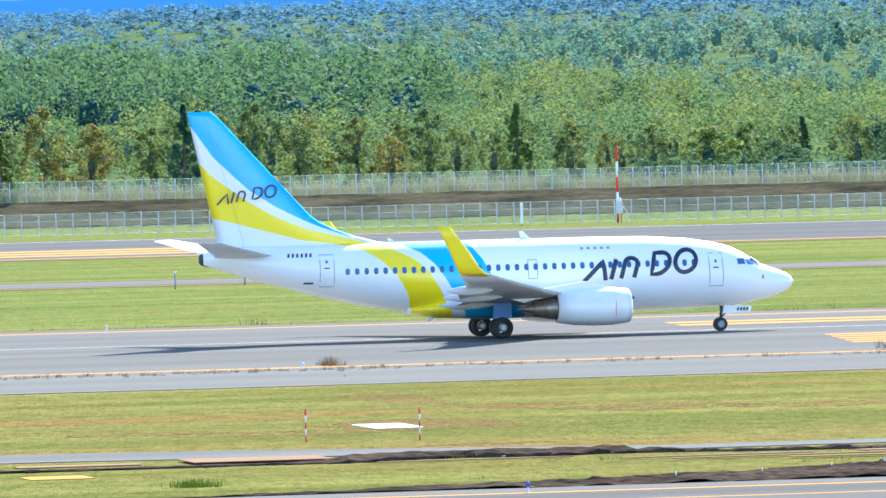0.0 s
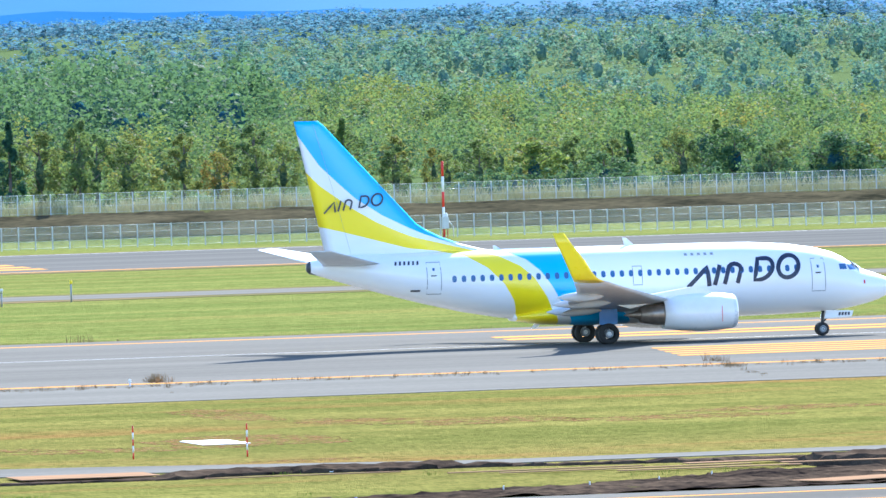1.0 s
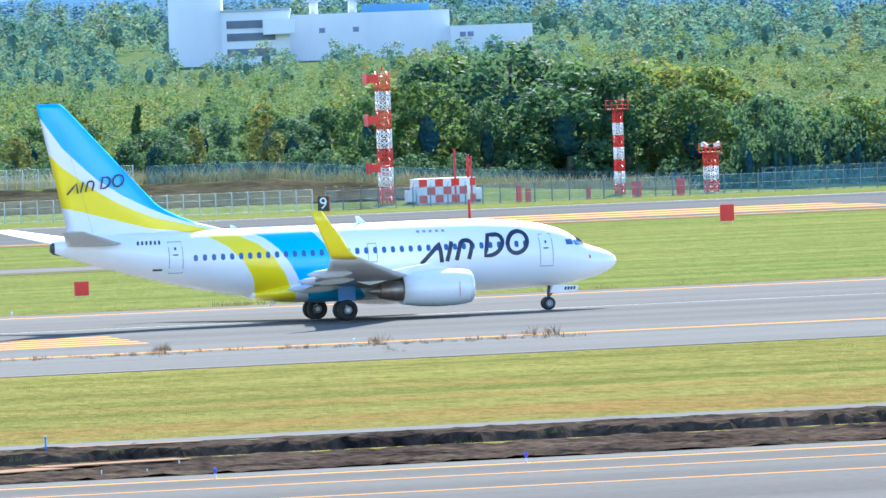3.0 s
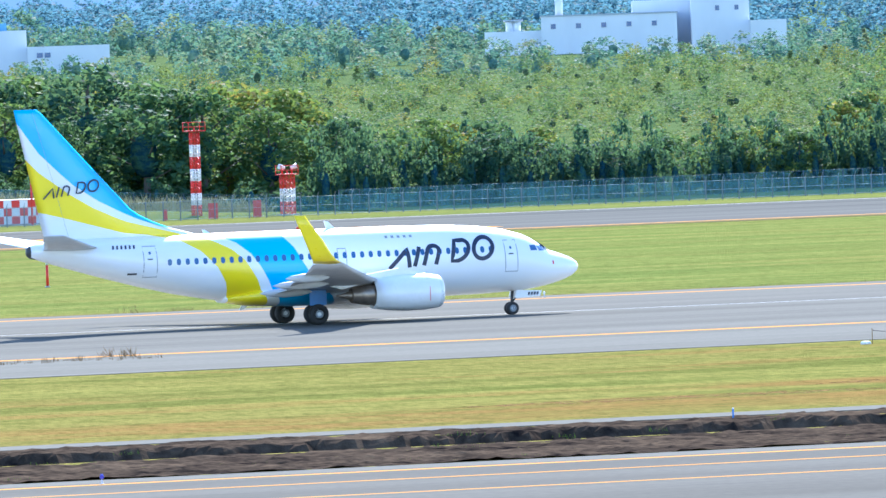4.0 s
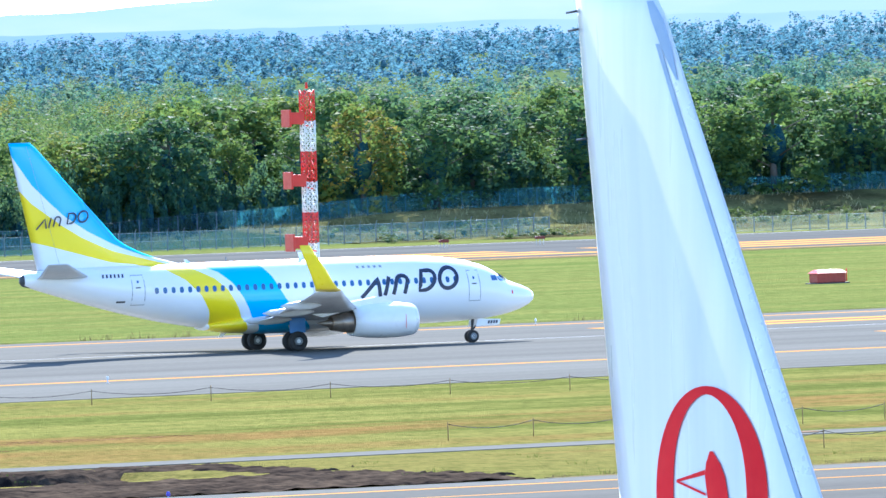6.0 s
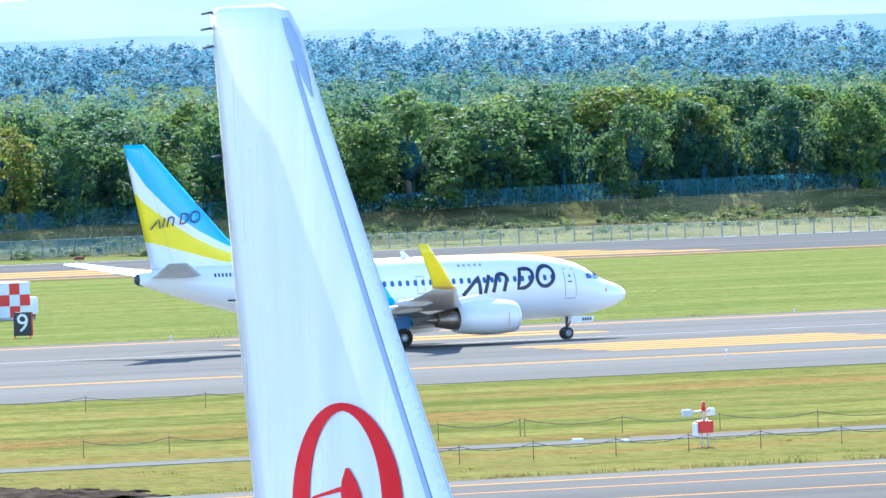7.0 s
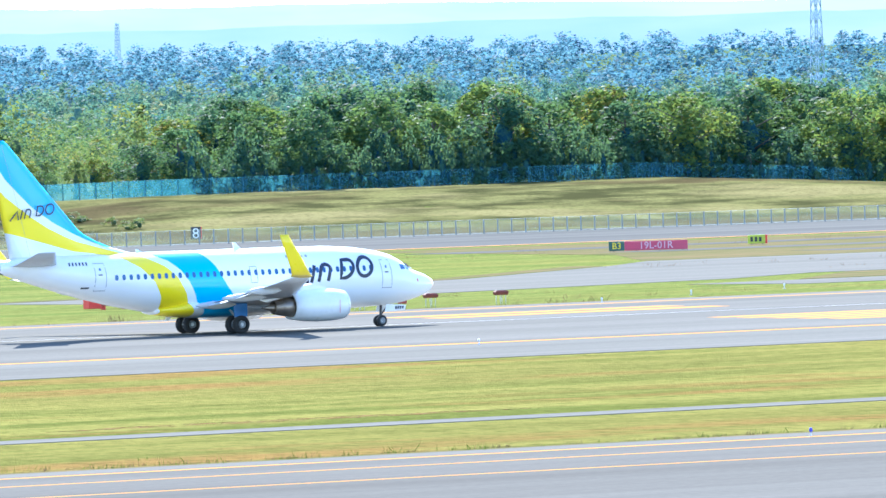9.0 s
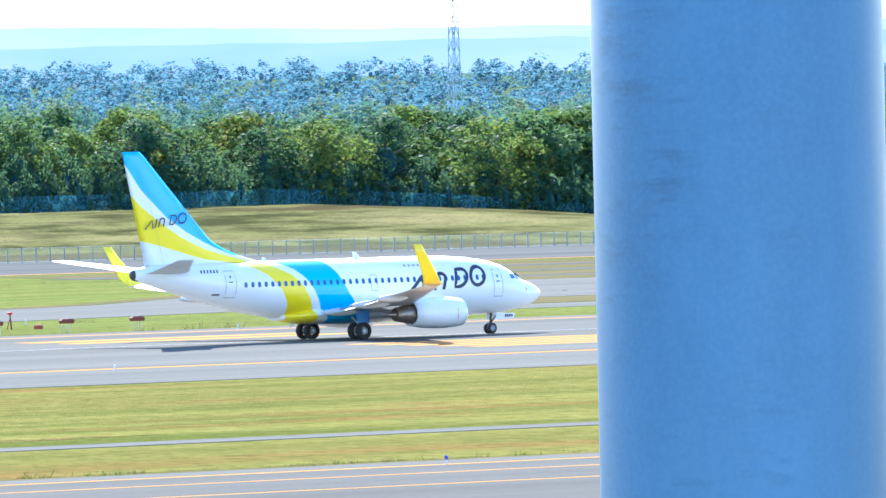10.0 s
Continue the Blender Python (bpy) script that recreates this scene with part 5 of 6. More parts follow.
fence(((118, 972), (292, 972)), 2.35, 1.75, M_GALV, M_WIRE, 4, "galvanised wire fence with white posts on the grass", sheet=M_MESHGREY)
fence(((118, 1003.5), (282, 1003.5)), 2.2, 1.75, M_GALV, M_WIRE, 4, "galvanised wire fence with white posts on a bank", sheet=M_MESHGREY)
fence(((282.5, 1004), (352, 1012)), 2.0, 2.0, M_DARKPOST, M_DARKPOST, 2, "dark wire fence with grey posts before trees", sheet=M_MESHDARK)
fence(((293, 973), (470, 968)), 2.1, 1.9, M_GALV2, M_WIRE, 3, "wire fence with cranked grey posts before dark woods", True, sheet=M_MESHDARK)
fence(((470, 950), (560, 915), (900, 908)), 1.7, 1.9, M_GALV2, M_WIRE, 2, "thin wire fence at the foot of a grass mound", sheet=M_MESHGREY)
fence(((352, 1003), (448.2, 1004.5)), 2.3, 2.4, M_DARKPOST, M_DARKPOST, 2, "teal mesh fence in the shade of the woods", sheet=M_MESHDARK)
fence(((448, 1005), (900, 1010)), 2.1, 2.4, M_TEALFENCE, M_TEALFENCE, 2, "teal mesh fence on top of the bank", sheet=M_MESHTEAL)


gate = empty("fence_gate", pose(584, 944, ground_height(584, 944)), "small teal steel gate at the foot of the mound", "gate")
for x0, x1, z0, z1 in ((-0.9, -0.8, 0, 2), (0.8, 0.9, 0, 2), (-0.05, 0.05, 0.1, 1.9), (-0.8, 0.8, 1.8, 1.9), (-0.8, 0.8, 1.0, 1.1), (-0.8, 0.8, 0.1, 0.2)):
    part("gate_bar", boxes((x0, x1, -0.05, 0.05, z0, z1)), M_TEALFENCE, gate)
ob = part("marker_box", boxes((-0.32, 0.32, -0.25, 0.25, -0.05, 0.6), bevel=0.05), M_ORANGE)
ob.matrix_basis = pose(583, 938, 0.02)
tagged(ob, "small orange marker box beside the far runway", "marker box")


# ---- antenna masts and huts ----
def lattice_mast(x, y, height, half, bands, panels, label):
    """A square lattice mast in red and white bands, with box antennas at one side."""
    mast = empty("antenna_mast", pose(x, y, 0), label, "antenna mast", "red and white masts")
    part("base_slab", boxes((-half - 0.4, half + 0.4, -half - 0.4, half + 0.4, -0.2, 0.12), bevel=0.02), M_CONCRETE, mast)
    seg = height / bands
    for k in range(bands):
        z0, bm = 0.1 + k * seg * 0.99, bmesh.new()
        z1 = z0 + seg * 0.99
        for sx in (-1, 1):
            for sy in (-1, 1):
                tube_into(bm, (sx * half, sy * half, z0), (sx * half, sy * half, z1), 0.055, None, 6)
        steps = max(2, int(seg / (half * 1.5)))
        for i in range(steps):
            a, b = z0 + (z1 - z0) * i / steps, z0 + (z1 - z0) * (i + 1) / steps
            for p, q in (((-half, -half), (half, -half)), ((half, -half), (half, half)), ((half, half), (-half, half)), ((-half, half), (-half, -half))):
                tube_into(bm, (*p, a), (*q, b), 0.04, None, 5)
                tube_into(bm, (*q, a), (*p, b), 0.04, None, 5)
                tube_into(bm, (*p, a), (*q, a), 0.035, None, 5)
        for s in (-1, 1):
            tube_into(bm, (s * 0.18, half + 0.1, z0), (s * 0.18, half + 0.1, z1), 0.025, None, 5)
        part("mast_section", bm, M_RED if k % 2 == 0 else M_MASTWHITE, mast, "red lattice section" if k % 2 == 0 else "white lattice section")
    for z in panels:
        box = part("antenna_box", boxes((-half - 1.25, -half - 0.1, -0.6, 0.6, z - 0.1, z + 0.75), (-half - 1.35, -half - 1.2, -0.75, 0.75, z - 0.3, z + 0.95), bevel=0.03), M_RED, mast, "red antenna reflector box")
        part("bracket", tubes(((-half - 0.6, 0, z), (half, 0, z - 0.35), 0.05), ((-half - 0.6, 0, z + 0.5), (half, 0, z + 0.5), 0.05)), M_RED, box)
    part("obstacle_lamp", tubes(((0, 0, height + 0.05), (0, 0, height + 0.5), 0.12, 0.08)), M_RED, mast, "red obstacle lamp")
    return mast


lattice_mast(304.3, 988, 14.4, 0.62, 7, (13.3, 8.9, 3.8), "tall red and white lattice mast with red antenna boxes")
lattice_mast(291.5, 640.3, 15.6, 0.4, 7, (13.2, 8.7, 4.2), "tall red and white lattice mast beside a chequered hut")
lattice_mast(331.2, 990, 9.2, 0.42, 7, (), "slim red and white lattice mast with a platform")
lattice_mast(340.2, 986, 4.2, 0.62, 3, (), "short red and white lattice mast with two lamps")


def mast_top(x, y, z, half, lamps):
    top = empty("mast_platform", pose(x, y, z), "red railed platform on top of a mast", "platform")
    bm = boxes((-half, half, -half, half, 0, 0.12))
    for sx in (-1, 1):
        for sy in (-1, 1):
            tube_into(bm, (sx * half, sy * half, 0), (sx * half, sy * half, 1.0), 0.04, None, 6)
    for h in (0.5, 1.0):
        for p, q in (((-1, -1), (1, -1)), ((1, -1), (1, 1)), ((1, 1), (-1, 1)), ((-1, 1), (-1, -1))):
            tube_into(bm, (p[0] * half, p[1] * half, h), (q[0] * half, q[1] * half, h), 0.035, None, 6)
    part("railing", bm, M_RED, top)
    for s in (-1, 1):
        if lamps:
            lamp = part("lamp_head", tubes(((s * 0.35, -0.2, 0.75), (s * 1.0, -0.35, 0.95), 0.2, 0.28), n=10), M_MASTWHITE, top, "white floodlight head")
            part("lamp_post", tubes(((s * 0.5, 0, 0.1), (s * 0.5, 0, 0.8), 0.05)), M_RED, lamp)
        else:
            part("whip_antenna", tubes(((s * 0.4, 0, 0.1), (s * 0.4, 0, 2.0), 0.03)), M_DARK, top)
    return top


mast_top(331.2, 990, 9.3, 0.95, False)
mast_top(340.2, 986, 4.3, 0.95, True)


def chequered_hut(x, y, w, d, h, cols, rows, label):
    hut = empty("equipment_hut", pose(x, y, 0), label, "hut", "chequered huts")
    part("base_slab", boxes((-w / 2 - 0.2, w / 2 + 0.2, -d / 2 - 0.2, d / 2 + 0.2, -0.2, 0.2), bevel=0.02), M_CONCRETE, hut)
    part("roof", boxes((-w / 2 - 0.06, w / 2 + 0.06, -d / 2 - 0.06, d / 2 + 0.06, h + 0.2, h + 0.28), bevel=0.02), M_MASTWHITE, hut)
    part("wall", boxes((-w / 2, w / 2, -d / 2, d / 2, 0.2, h + 0.2)), M_MASTWHITE, hut, "white painted walls")
    cw, ch = w / cols, h / rows
    red = mesh_of("chequer_panel", *prism(((0, 0), (cw - 0.01, 0), (cw - 0.01, ch - 0.01), (0, ch - 0.01)), -0.02, 0.0))
    red.materials.append(M_RED)
    for i in range(cols):
        for k in range(rows):
            if (i + k) % 2 == 0:
                part("chequer_panel", red, M_RED, hut).matrix_basis = pose(-w / 2 + i * cw, -d / 2 - 0.004, 0.2 + k * ch)
    for s in (-1, 1):
        unit = part("cooling_unit", boxes((s * (w / 2 + 0.1) if s > 0 else -w / 2 - 1.0, w / 2 + 1.0 if s > 0 else -w / 2 - 0.1, -0.7, 0.5, 0.35, 1.6), bevel=0.05), M_MASTWHITE, hut, "white air-conditioning unit")
        part("unit_legs", boxes((s * (w / 2 + 0.55) - 0.3, s * (w / 2 + 0.55) + 0.3, -0.5, 0.3, 0, 0.35)), M_DARK, unit)
    return hut


chequered_hut(294.6, 639.6, 4.9, 3.0, 2.45, 6, 3, "red and white chequered equipment hut on the grass")
chequered_hut(310.3, 987, 6.3, 3.2, 2.5, 7, 3, "red and white chequered equipment hut behind the far runway")
cabin = empty("equipment_cabin", pose(290.4, 641.5, 0), "grey steel cabin with a blue plinth", "cabin")
part("cabin_body", boxes((-0.95, 0.95, -1, 1, 0.25, 2.4), bevel=0.03), M_MASTWHITE, cabin)
part("cabin_plinth", boxes((-1, 1, -1.05, 1.05, -0.1, 0.25)), M_BLUE, cabin)
part("cabin_roof", boxes((-1.15, 1.15, -1.2, 1.2, 2.4, 2.5), bevel=0.02), M_GREY, cabin)


def slim_pole(x, y, h, bands, label, r=0.08, cap=True):
    """A marker pole in red and white bands."""
    pole = empty("marker_pole", pose(x, y, ground_height(x, y)), label, "pole", "striped poles")
    for k in range(bands):
        part("pole_band", tubes(((0, 0, h * k / bands), (0, 0, h * (k + 1) / bands), r), n=10), M_RED if (bands - k) % 2 else M_MASTWHITE, pole)
    if cap:
        part("foot", boxes((-0.15, 0.15, -0.15, 0.15, -0.1, 0.1), bevel=0.02), M_CONCRETE, pole)
    return pole


slim_pole(205, 968, 7.8, 5, "tall red and white striped pole by the fence", 0.13)
gauge = empty("wind_gauge", pose(205.15, 967.6, 0), "grey equipment box with a white dome beside a striped pole", "equipment box")
part("box", boxes((-0.4, 0.25, -0.2, 0.2, 0.9, 2.1), bevel=0.04), M_GREY, gauge, "grey steel box")
part("dome", tubes(((0, 0, 2.1), (0, 0, 2.35), 0.22, 0.2), ((0, 0, 2.35), (0, 0, 2.55), 0.2, 0.06), n=12), M_MASTWHITE, gauge, "white dome")
for dx in (-0.3, 0.15):
    part("leg", tubes(((dx, 0, -0.1), (dx, 0, 0.95), 0.05)), M_RUSTRED, gauge)
part("pipe", tubes(((0.25, 0, 1.7), (0.75, 0, 1.1), 0.04), ((0.75, 0, 1.1), (0.75, 0, 0), 0.04)), M_GALV, gauge)
marker = empty("marker_post", pose(194.9, 967.5, 0), "white marker post in front of the fence", "marker post")
part("post_shaft", boxes((-0.13, 0.13, -0.13, 0.13, -0.1, 2.3), bevel=0.02), M_MASTWHITE, marker)
part("post_foot", boxes((-0.16, 0.16, -0.16, 0.16, -0.1, 0.12)), M_ORANGE, marker)
slim_pole(204.2, 643.6, 7.7, 5, "tall red and white striped pole on grass", 0.1)
slim_pole(309.5, 980, 5.9, 1, "thin red pole beside the hut", 0.12)
slim_pole(311.3, 980, 5.0, 1, "thin red pole beside the hut", 0.1)
slim_pole(63.7, 358.1, 1.25, 5, "short red and white striped stake in grass", 0.03, False)
slim_pole(67.7, 356.3, 1.25, 5, "short red and white striped stake in grass", 0.03, False)


def red_board(x, y, w, h, legs, label, name="red_sign_board"):
    """A red board on legs."""
    ob = empty(name, pose(x, y, 0), label, "sign board")
    part("board", boxes((-w / 2, w / 2, -0.06, 0.06, legs, h), bevel=0.015), M_RED, ob)
    for s in (-0.38, 0.38):
        part("leg", boxes((s * w - 0.03, s * w + 0.03, -0.03, 0.03, -0.2, legs + 0.1)), M_GALV, ob)
    return ob


big = red_board(240.5, 413.1, 1.17, 1.7, 0.42, "red board on steel legs standing in grass")
for s in (-1, 1):
    part("notice", boxes((s * 0.26 - 0.09, s * 0.26 + 0.09, -0.075, -0.062, 0.98, 1.2)), M_SIGNTEXT, big, "small pale unreadable notice")
red_board(163.6, 598, 0.95, 1.0, 0.1, "low red board in the infield grass")
red_board(269.9, 778.5, 1.25, 1.6, 0.2, "red board at the edge of the far runway")
for x, y, w, h in ((328.0, 975, 1.05, 1.7), (332.6, 974, 0.9, 1.85), (314.9, 975, 0.6, 1.75), (315.6, 974, 0.6, 1.4), (323.0, 976, 0.4, 1.2)):
    red_board(x, y, w, h, 0.05, "small red cabinet on grass by the fence", "red_cabinet")


def red_trough(x, y, w, h, label):
    ob = empty("red_shelter", pose(x, y, 0), label, "equipment box")
    part("body", boxes((-w / 2, w / 2, -0.7, 0.7, 0.08, h * 0.75), bevel=0.05), M_RUSTRED, ob, "red painted sides")
    part("lid", loft([[(-w / 2 - 0.1, -0.8, h * 0.75), (w / 2 + 0.1, -0.8, h * 0.75), (w / 2 + 0.1, 0.8, h * 0.75), (-w / 2 - 0.1, 0.8, h * 0.75)], [(-w / 2 + 0.25, -0.3, h), (w / 2 - 0.25, -0.3, h), (w / 2 - 0.25, 0.3, h), (-w / 2 + 0.25, 0.3, h)]]), M_RED, ob)
    part("base_slab", boxes((-w / 2 - 0.2, w / 2 + 0.2, -0.9, 0.9, -0.1, 0.08)), M_DARK, ob)
    part("conduit", tubes(((w / 2 + 0.3, -0.2, 0.1), (w / 2 + 0.3, -0.2, 1.1), 0.04)), M_RED, ob)
    return ob


red_trough(334.4, 642, 2.4, 1.05, "low red equipment box with a sloped lid on grass")
bar = empty("red_barrier", pose(373.8, 593, 0), "long low red barrier on short legs", "barrier")
part("beam", boxes((-2.6, 3.5, -0.3, 0.3, 0.28, 0.95), bevel=0.03), M_RUSTRED, bar)
part("end_box", boxes((-3.7, -2.65, -0.4, 0.4, 0.1, 0.8), bevel=0.03), M_RED, bar)
for k in range(4):
    part("leg", boxes((-2.3 + k * 1.8, -2.2 + k * 1.8, -0.25, 0.25, -0.1, 0.3)), M_RED, bar)
part("end_lamp", tubes(((3.9, 0, 0), (3.9, 0, 1.2), 0.08)), M_MASTWHITE, bar)


# approach light bars and lamps
def light_bar(x, y, label):
    ob = empty("light_bar", Matrix.LocRotScale((x, y, 0), Euler((0, 0, 0)), (0.8, 0.8, 0.9)), label, "light bar", "approach light bars")
    part("bar", loft([[(-0.62, -0.2, 0.72), (0.62, -0.2, 0.72), (0.62, 0.2, 0.72), (-0.62, 0.2, 0.72)], [(-0.68, -0.25, 0.95), (0.68, -0.25, 0.95), (0.68, 0.25, 0.95), (-0.68, 0.25, 0.95)], [(-0.5, -0.15, 1.08), (0.5, -0.15, 1.08), (0.5, 0.15, 1.08), (-0.5, 0.15, 1.08)]]), M_RUST, ob, "rusty brown lamp housing")
    for dx in (-0.5, -0.05, 0.1, 0.5):
        part("leg", tubes(((dx, 0, -0.1), (dx, 0, 0.75), 0.028), n=6), M_GALV, ob)
    return ob


for x, y in ((363.9, 557), (369.8, 557), (375.7, 557), (381.6, 557), (427, 905), (438, 905), (446, 905)):
    light_bar(x, y, "rusty brown light bar on thin legs at the paving edge")


def edge_lamp(x, y, label, head=M_MASTWHITE, h=0.22):
    ob = empty("edge_lamp", pose(x, y, 0), label, "edge lamp", "runway edge lamps")
    part("stem", tubes(((0, 0, -0.1), (0, 0, h), 0.04, 0.035)), M_GALV, ob)
    part("head", tubes(((0, 0, h), (0, 0, h + 0.06), 0.05, 0.08), ((0, 0, h + 0.06), (0, 0, h + 0.17), 0.08, 0.045), n=10), head, ob)
    part("base", tubes(((0, 0, -0.02), (0, 0, 0.04), 0.12), n=10), M_CONCRETE, ob)
    return ob


for k in range(-1, 7):
    edge_lamp(80.4 + k * 57.4 + 0.6, 455.7, "white runway edge lamp on a short stem")
    edge_lamp(86 + k * 59.5, 547.5, "white runway edge lamp on a short stem")
for x in (61.5, 87.8, 98.5, 133.3, 178.5, 223.6, 268):
    edge_lamp(x, 305.3, "blue taxiway edge lamp on a pale base", M_LAMPBLUE, 0.2)
for x, y in ((309.6, 548), (358.5, 556), (393, 588), (400, 560), (414, 568), (430, 566)):
    edge_lamp(x, y, "white lamp on a short stem at the paving edge")


def beacon_post(x, y, head, label):
    ob = empty("beacon_post", pose(x, y, 0), label, "beacon", "beacons by the light bars")
    part("shaft", tubes(((0.12, 0, -0.1), (0, 0, 1.05), 0.06, 0.05)), M_RUST, ob)
    part("head", tubes(((0, 0, 1.0), (0, 0, 1.14), 0.1, 0.22), ((0, 0, 1.14), (0, 0, 1.22), 0.22, 0.13), n=12), head, ob)
    part("brace", tubes(((-0.3, 0, -0.1), (0, 0, 0.8), 0.035)), M_RUST, ob)
    return ob


for x, y, h in ((110.5, 672, 1.0), (117.0, 681, 1.3), (150, 676, 0.9)):
    ob = empty("infield_post", pose(x, y, 0), "short thin marker post in the infield grass", "marker post", "infield posts")
    part("post_shaft", tubes(((0, 0, -0.1), (0, 0, h), 0.06), n=8), M_GALV2, ob)
    part("post_cap", tubes(((0, 0, h), (0, 0, h + 0.25), 0.1), n=8), M_YELLOW if h > 1.1 else M_GALV, ob)
for x, y, m in ((367.1, 575, M_MASTWHITE), (372.9, 575, M_MASTWHITE), (379, 575, M_MASTWHITE), (383, 575, M_RED)):
    beacon_post(x, y, m, "beacon lamp on a rusty leaning post" if m is not M_RED else "red beacon lamp on a rusty post")
for x, y in ((380.2, 575), (383.4, 572)):
    ob = part("junction_box", boxes((-0.28, 0.28, -0.2, 0.2, -0.05, 0.3), bevel=0.04), M_RUSTRED)
    ob.matrix_basis = pose(x, y, 0)
    tagged(ob, "small red junction box beside the beacons", "junction box")


# ---- signs with figures ----
def letters(body, size, m, material, parent):
    cu = bpy.data.curves.new("figure", "FONT")
    cu.body, cu.size, cu.align_x, cu.align_y, cu.extrude, cu.resolution_u = body, size, "CENTER", "CENTER", 0.01, 3
    tmp = new("figure", cu)
    me = bpy.data.meshes.new_from_object(tmp.evaluated_get(bpy.context.evaluated_depsgraph_get()))
    bpy.data.objects.remove(tmp)
    me.materials.clear()
    ob = part("figure", me, material, parent)
    ob.matrix_basis = m
    return ob


def distance_sign(x, y, figure, turn, label):
    ob = empty("distance_sign", pose(x, y, 0, 0, 0, turn), label, "sign", "distance signs")
    part("panel", boxes((-0.58, 0.58, -0.1, 0.1, 0.15, 1.72), bevel=0.02), M_BLACK, ob, "black sign panel")
    part("side_panel", boxes((0.59, 0.68, -0.12, 0.12, 0.15, 1.72)), M_RED, ob, "red panel edge")
    for s in (-0.5, 0.5):
        part("leg", boxes((s - 0.04, s + 0.04, -0.04, 0.04, -0.2, 0.2)), M_RED, ob)
    letters(figure, 1.7, pose(0, -0.115, 0.93, 90, 0, 0), M_MASTWHITE, ob)
    return ob


distance_sign(268, 577, "9", -22, "black distance sign with a white 9 on grass")
distance_sign(288.1, 957.6, "9", -16, "black distance sign with a white 9 by the far runway")
distance_sign(601.8, 940, "8", -32, "black distance sign with a white 8 before a grass mound")

sign = empty("taxiway_sign", pose(533.6, 754.1, 0, 0, 0, -35), "red and black runway sign with white lettering", "sign")
part("red_panel", boxes((-2.1, 3.9, -0.15, 0.15, 0.12, 1.0), bevel=0.02), M_SIGNRED, sign, "red sign panel")
part("black_panel", boxes((-3.6, -2.12, -0.15, 0.15, 0.12, 1.0), bevel=0.02), M_SIGNDARK, sign, "black sign panel")
letters("19L-01R", 0.95, pose(0.9, -0.17, 0.55, 90, 0, 0), M_SIGNTEXT, sign)
letters("B3", 0.85, pose(-2.85, -0.17, 0.55, 90, 0, 0), M_YELLOW, sign)
for k in range(4):
    part("leg", boxes((-3.2 + k * 2.2, -3.1 + k * 2.2, -0.05, 0.05, -0.1, 0.15)), M_DARK, sign)
sign = empty("taxiway_sign", pose(557, 768.4, 0, 0, 0, -35), "small yellow taxiway sign with dark marks", "sign")
part("yellow_panel", boxes((-0.95, 0.75, -0.15, 0.15, 0.1, 0.95), bevel=0.02), M_SIGNYELLOW, sign)
part("red_end", boxes((0.76, 0.95, -0.16, 0.16, 0.1, 0.95)), M_RED, sign)
for k in range(3):
    part("mark", boxes((-0.7 + k * 0.42, -0.45 + k * 0.42, -0.17, -0.152, 0.3, 0.75)), M_BLACK, sign, "dark unreadable mark")
for s in (-0.6, 0.5):
    part("leg", boxes((s - 0.05, s + 0.05, -0.05, 0.05, -0.1, 0.12)), M_DARK, sign)


# ---- instruments in the near grass ----
inst = empty("visibility_meter", pose(182.3, 330.1, 0), "red and white weather instrument on a steel frame", "weather instrument")
part("frame", tubes(((-0.12, 0, -0.1), (-0.12, 0, 1.1), 0.04), ((0.16, 0, -0.1), (0.16, 0, 1.1), 0.04), ((0, 0, 1.0), (0, 0, 1.72), 0.05), ((-0.75, 0, 1.35), (0.35, 0, 1.42), 0.04)), M_GALV, inst)
part("control_box", boxes((-0.32, 0.32, -0.2, 0.2, 0.55, 1.02), bevel=0.02), M_RED, inst, "red control box")
part("side_box", boxes((-0.45, -0.34, -0.15, 0.15, 0.4, 0.95), bevel=0.02), M_MASTWHITE, inst)
part("sensor_head", boxes((-0.95, -0.55, -0.12, 0.12, 1.2, 1.48), bevel=0.03), M_GREY, inst, "pale sensor head")
part("sensor_head", boxes((0.2, 0.45, -0.12, 0.12, 1.2, 1.5), bevel=0.03), M_MASTWHITE, inst, "pale sensor head")
part("top_lamp", tubes(((0, 0, 1.4), (0, 0, 1.75), 0.1, 0.07)), M_RED, inst)
for x, y, s in ((183.2, 342.2, 0.2), (184.0, 339.7, 0.14), (174.7, 423.6, 0.2)):
    ob = part("cover_stone", boxes((-s, s, -s, s, -0.05, s * 0.7), bevel=s * 0.3), M_MASTWHITE)
    ob.matrix_basis = pose(x, y, 0, 0, 0, 20)
    tagged(ob, "small white cover block in the grass", "marker block")


def rope_fence(points, label):
    ob = empty("rope_fence", pose(points[0][0], points[0][1], 0), label, "rope fence", "rope fences")
    x0, y0 = points[0]
    me = None
    for i, (x, y) in enumerate(points):
        if me is None:
            stake = part("stake", tubes(((0, 0, -0.1), (0, 0, 0.75), 0.022), n=6), M_WEED, ob)
            me = stake.data
        else:
            stake = part("stake", me, M_WEED, ob)
        stake.matrix_basis = pose(x - x0, y - y0, 0)
        if i:
            xp, yp = points[i - 1]
            bm = bmesh.new()
            for k in range(6):
                a, b = k / 6, (k + 1) / 6
                tube_into(bm, (xp + (x - xp) * a - x0, yp + (y - yp) * a - y0, 0.65 - 0.9 * a * (1 - a)), (xp + (x - xp) * b - x0, yp + (y - yp) * b - y0, 0.65 - 0.9 * b * (1 - b)), 0.014, None, 5)
            part("rope", bm, M_TYRE, ob)
    return ob


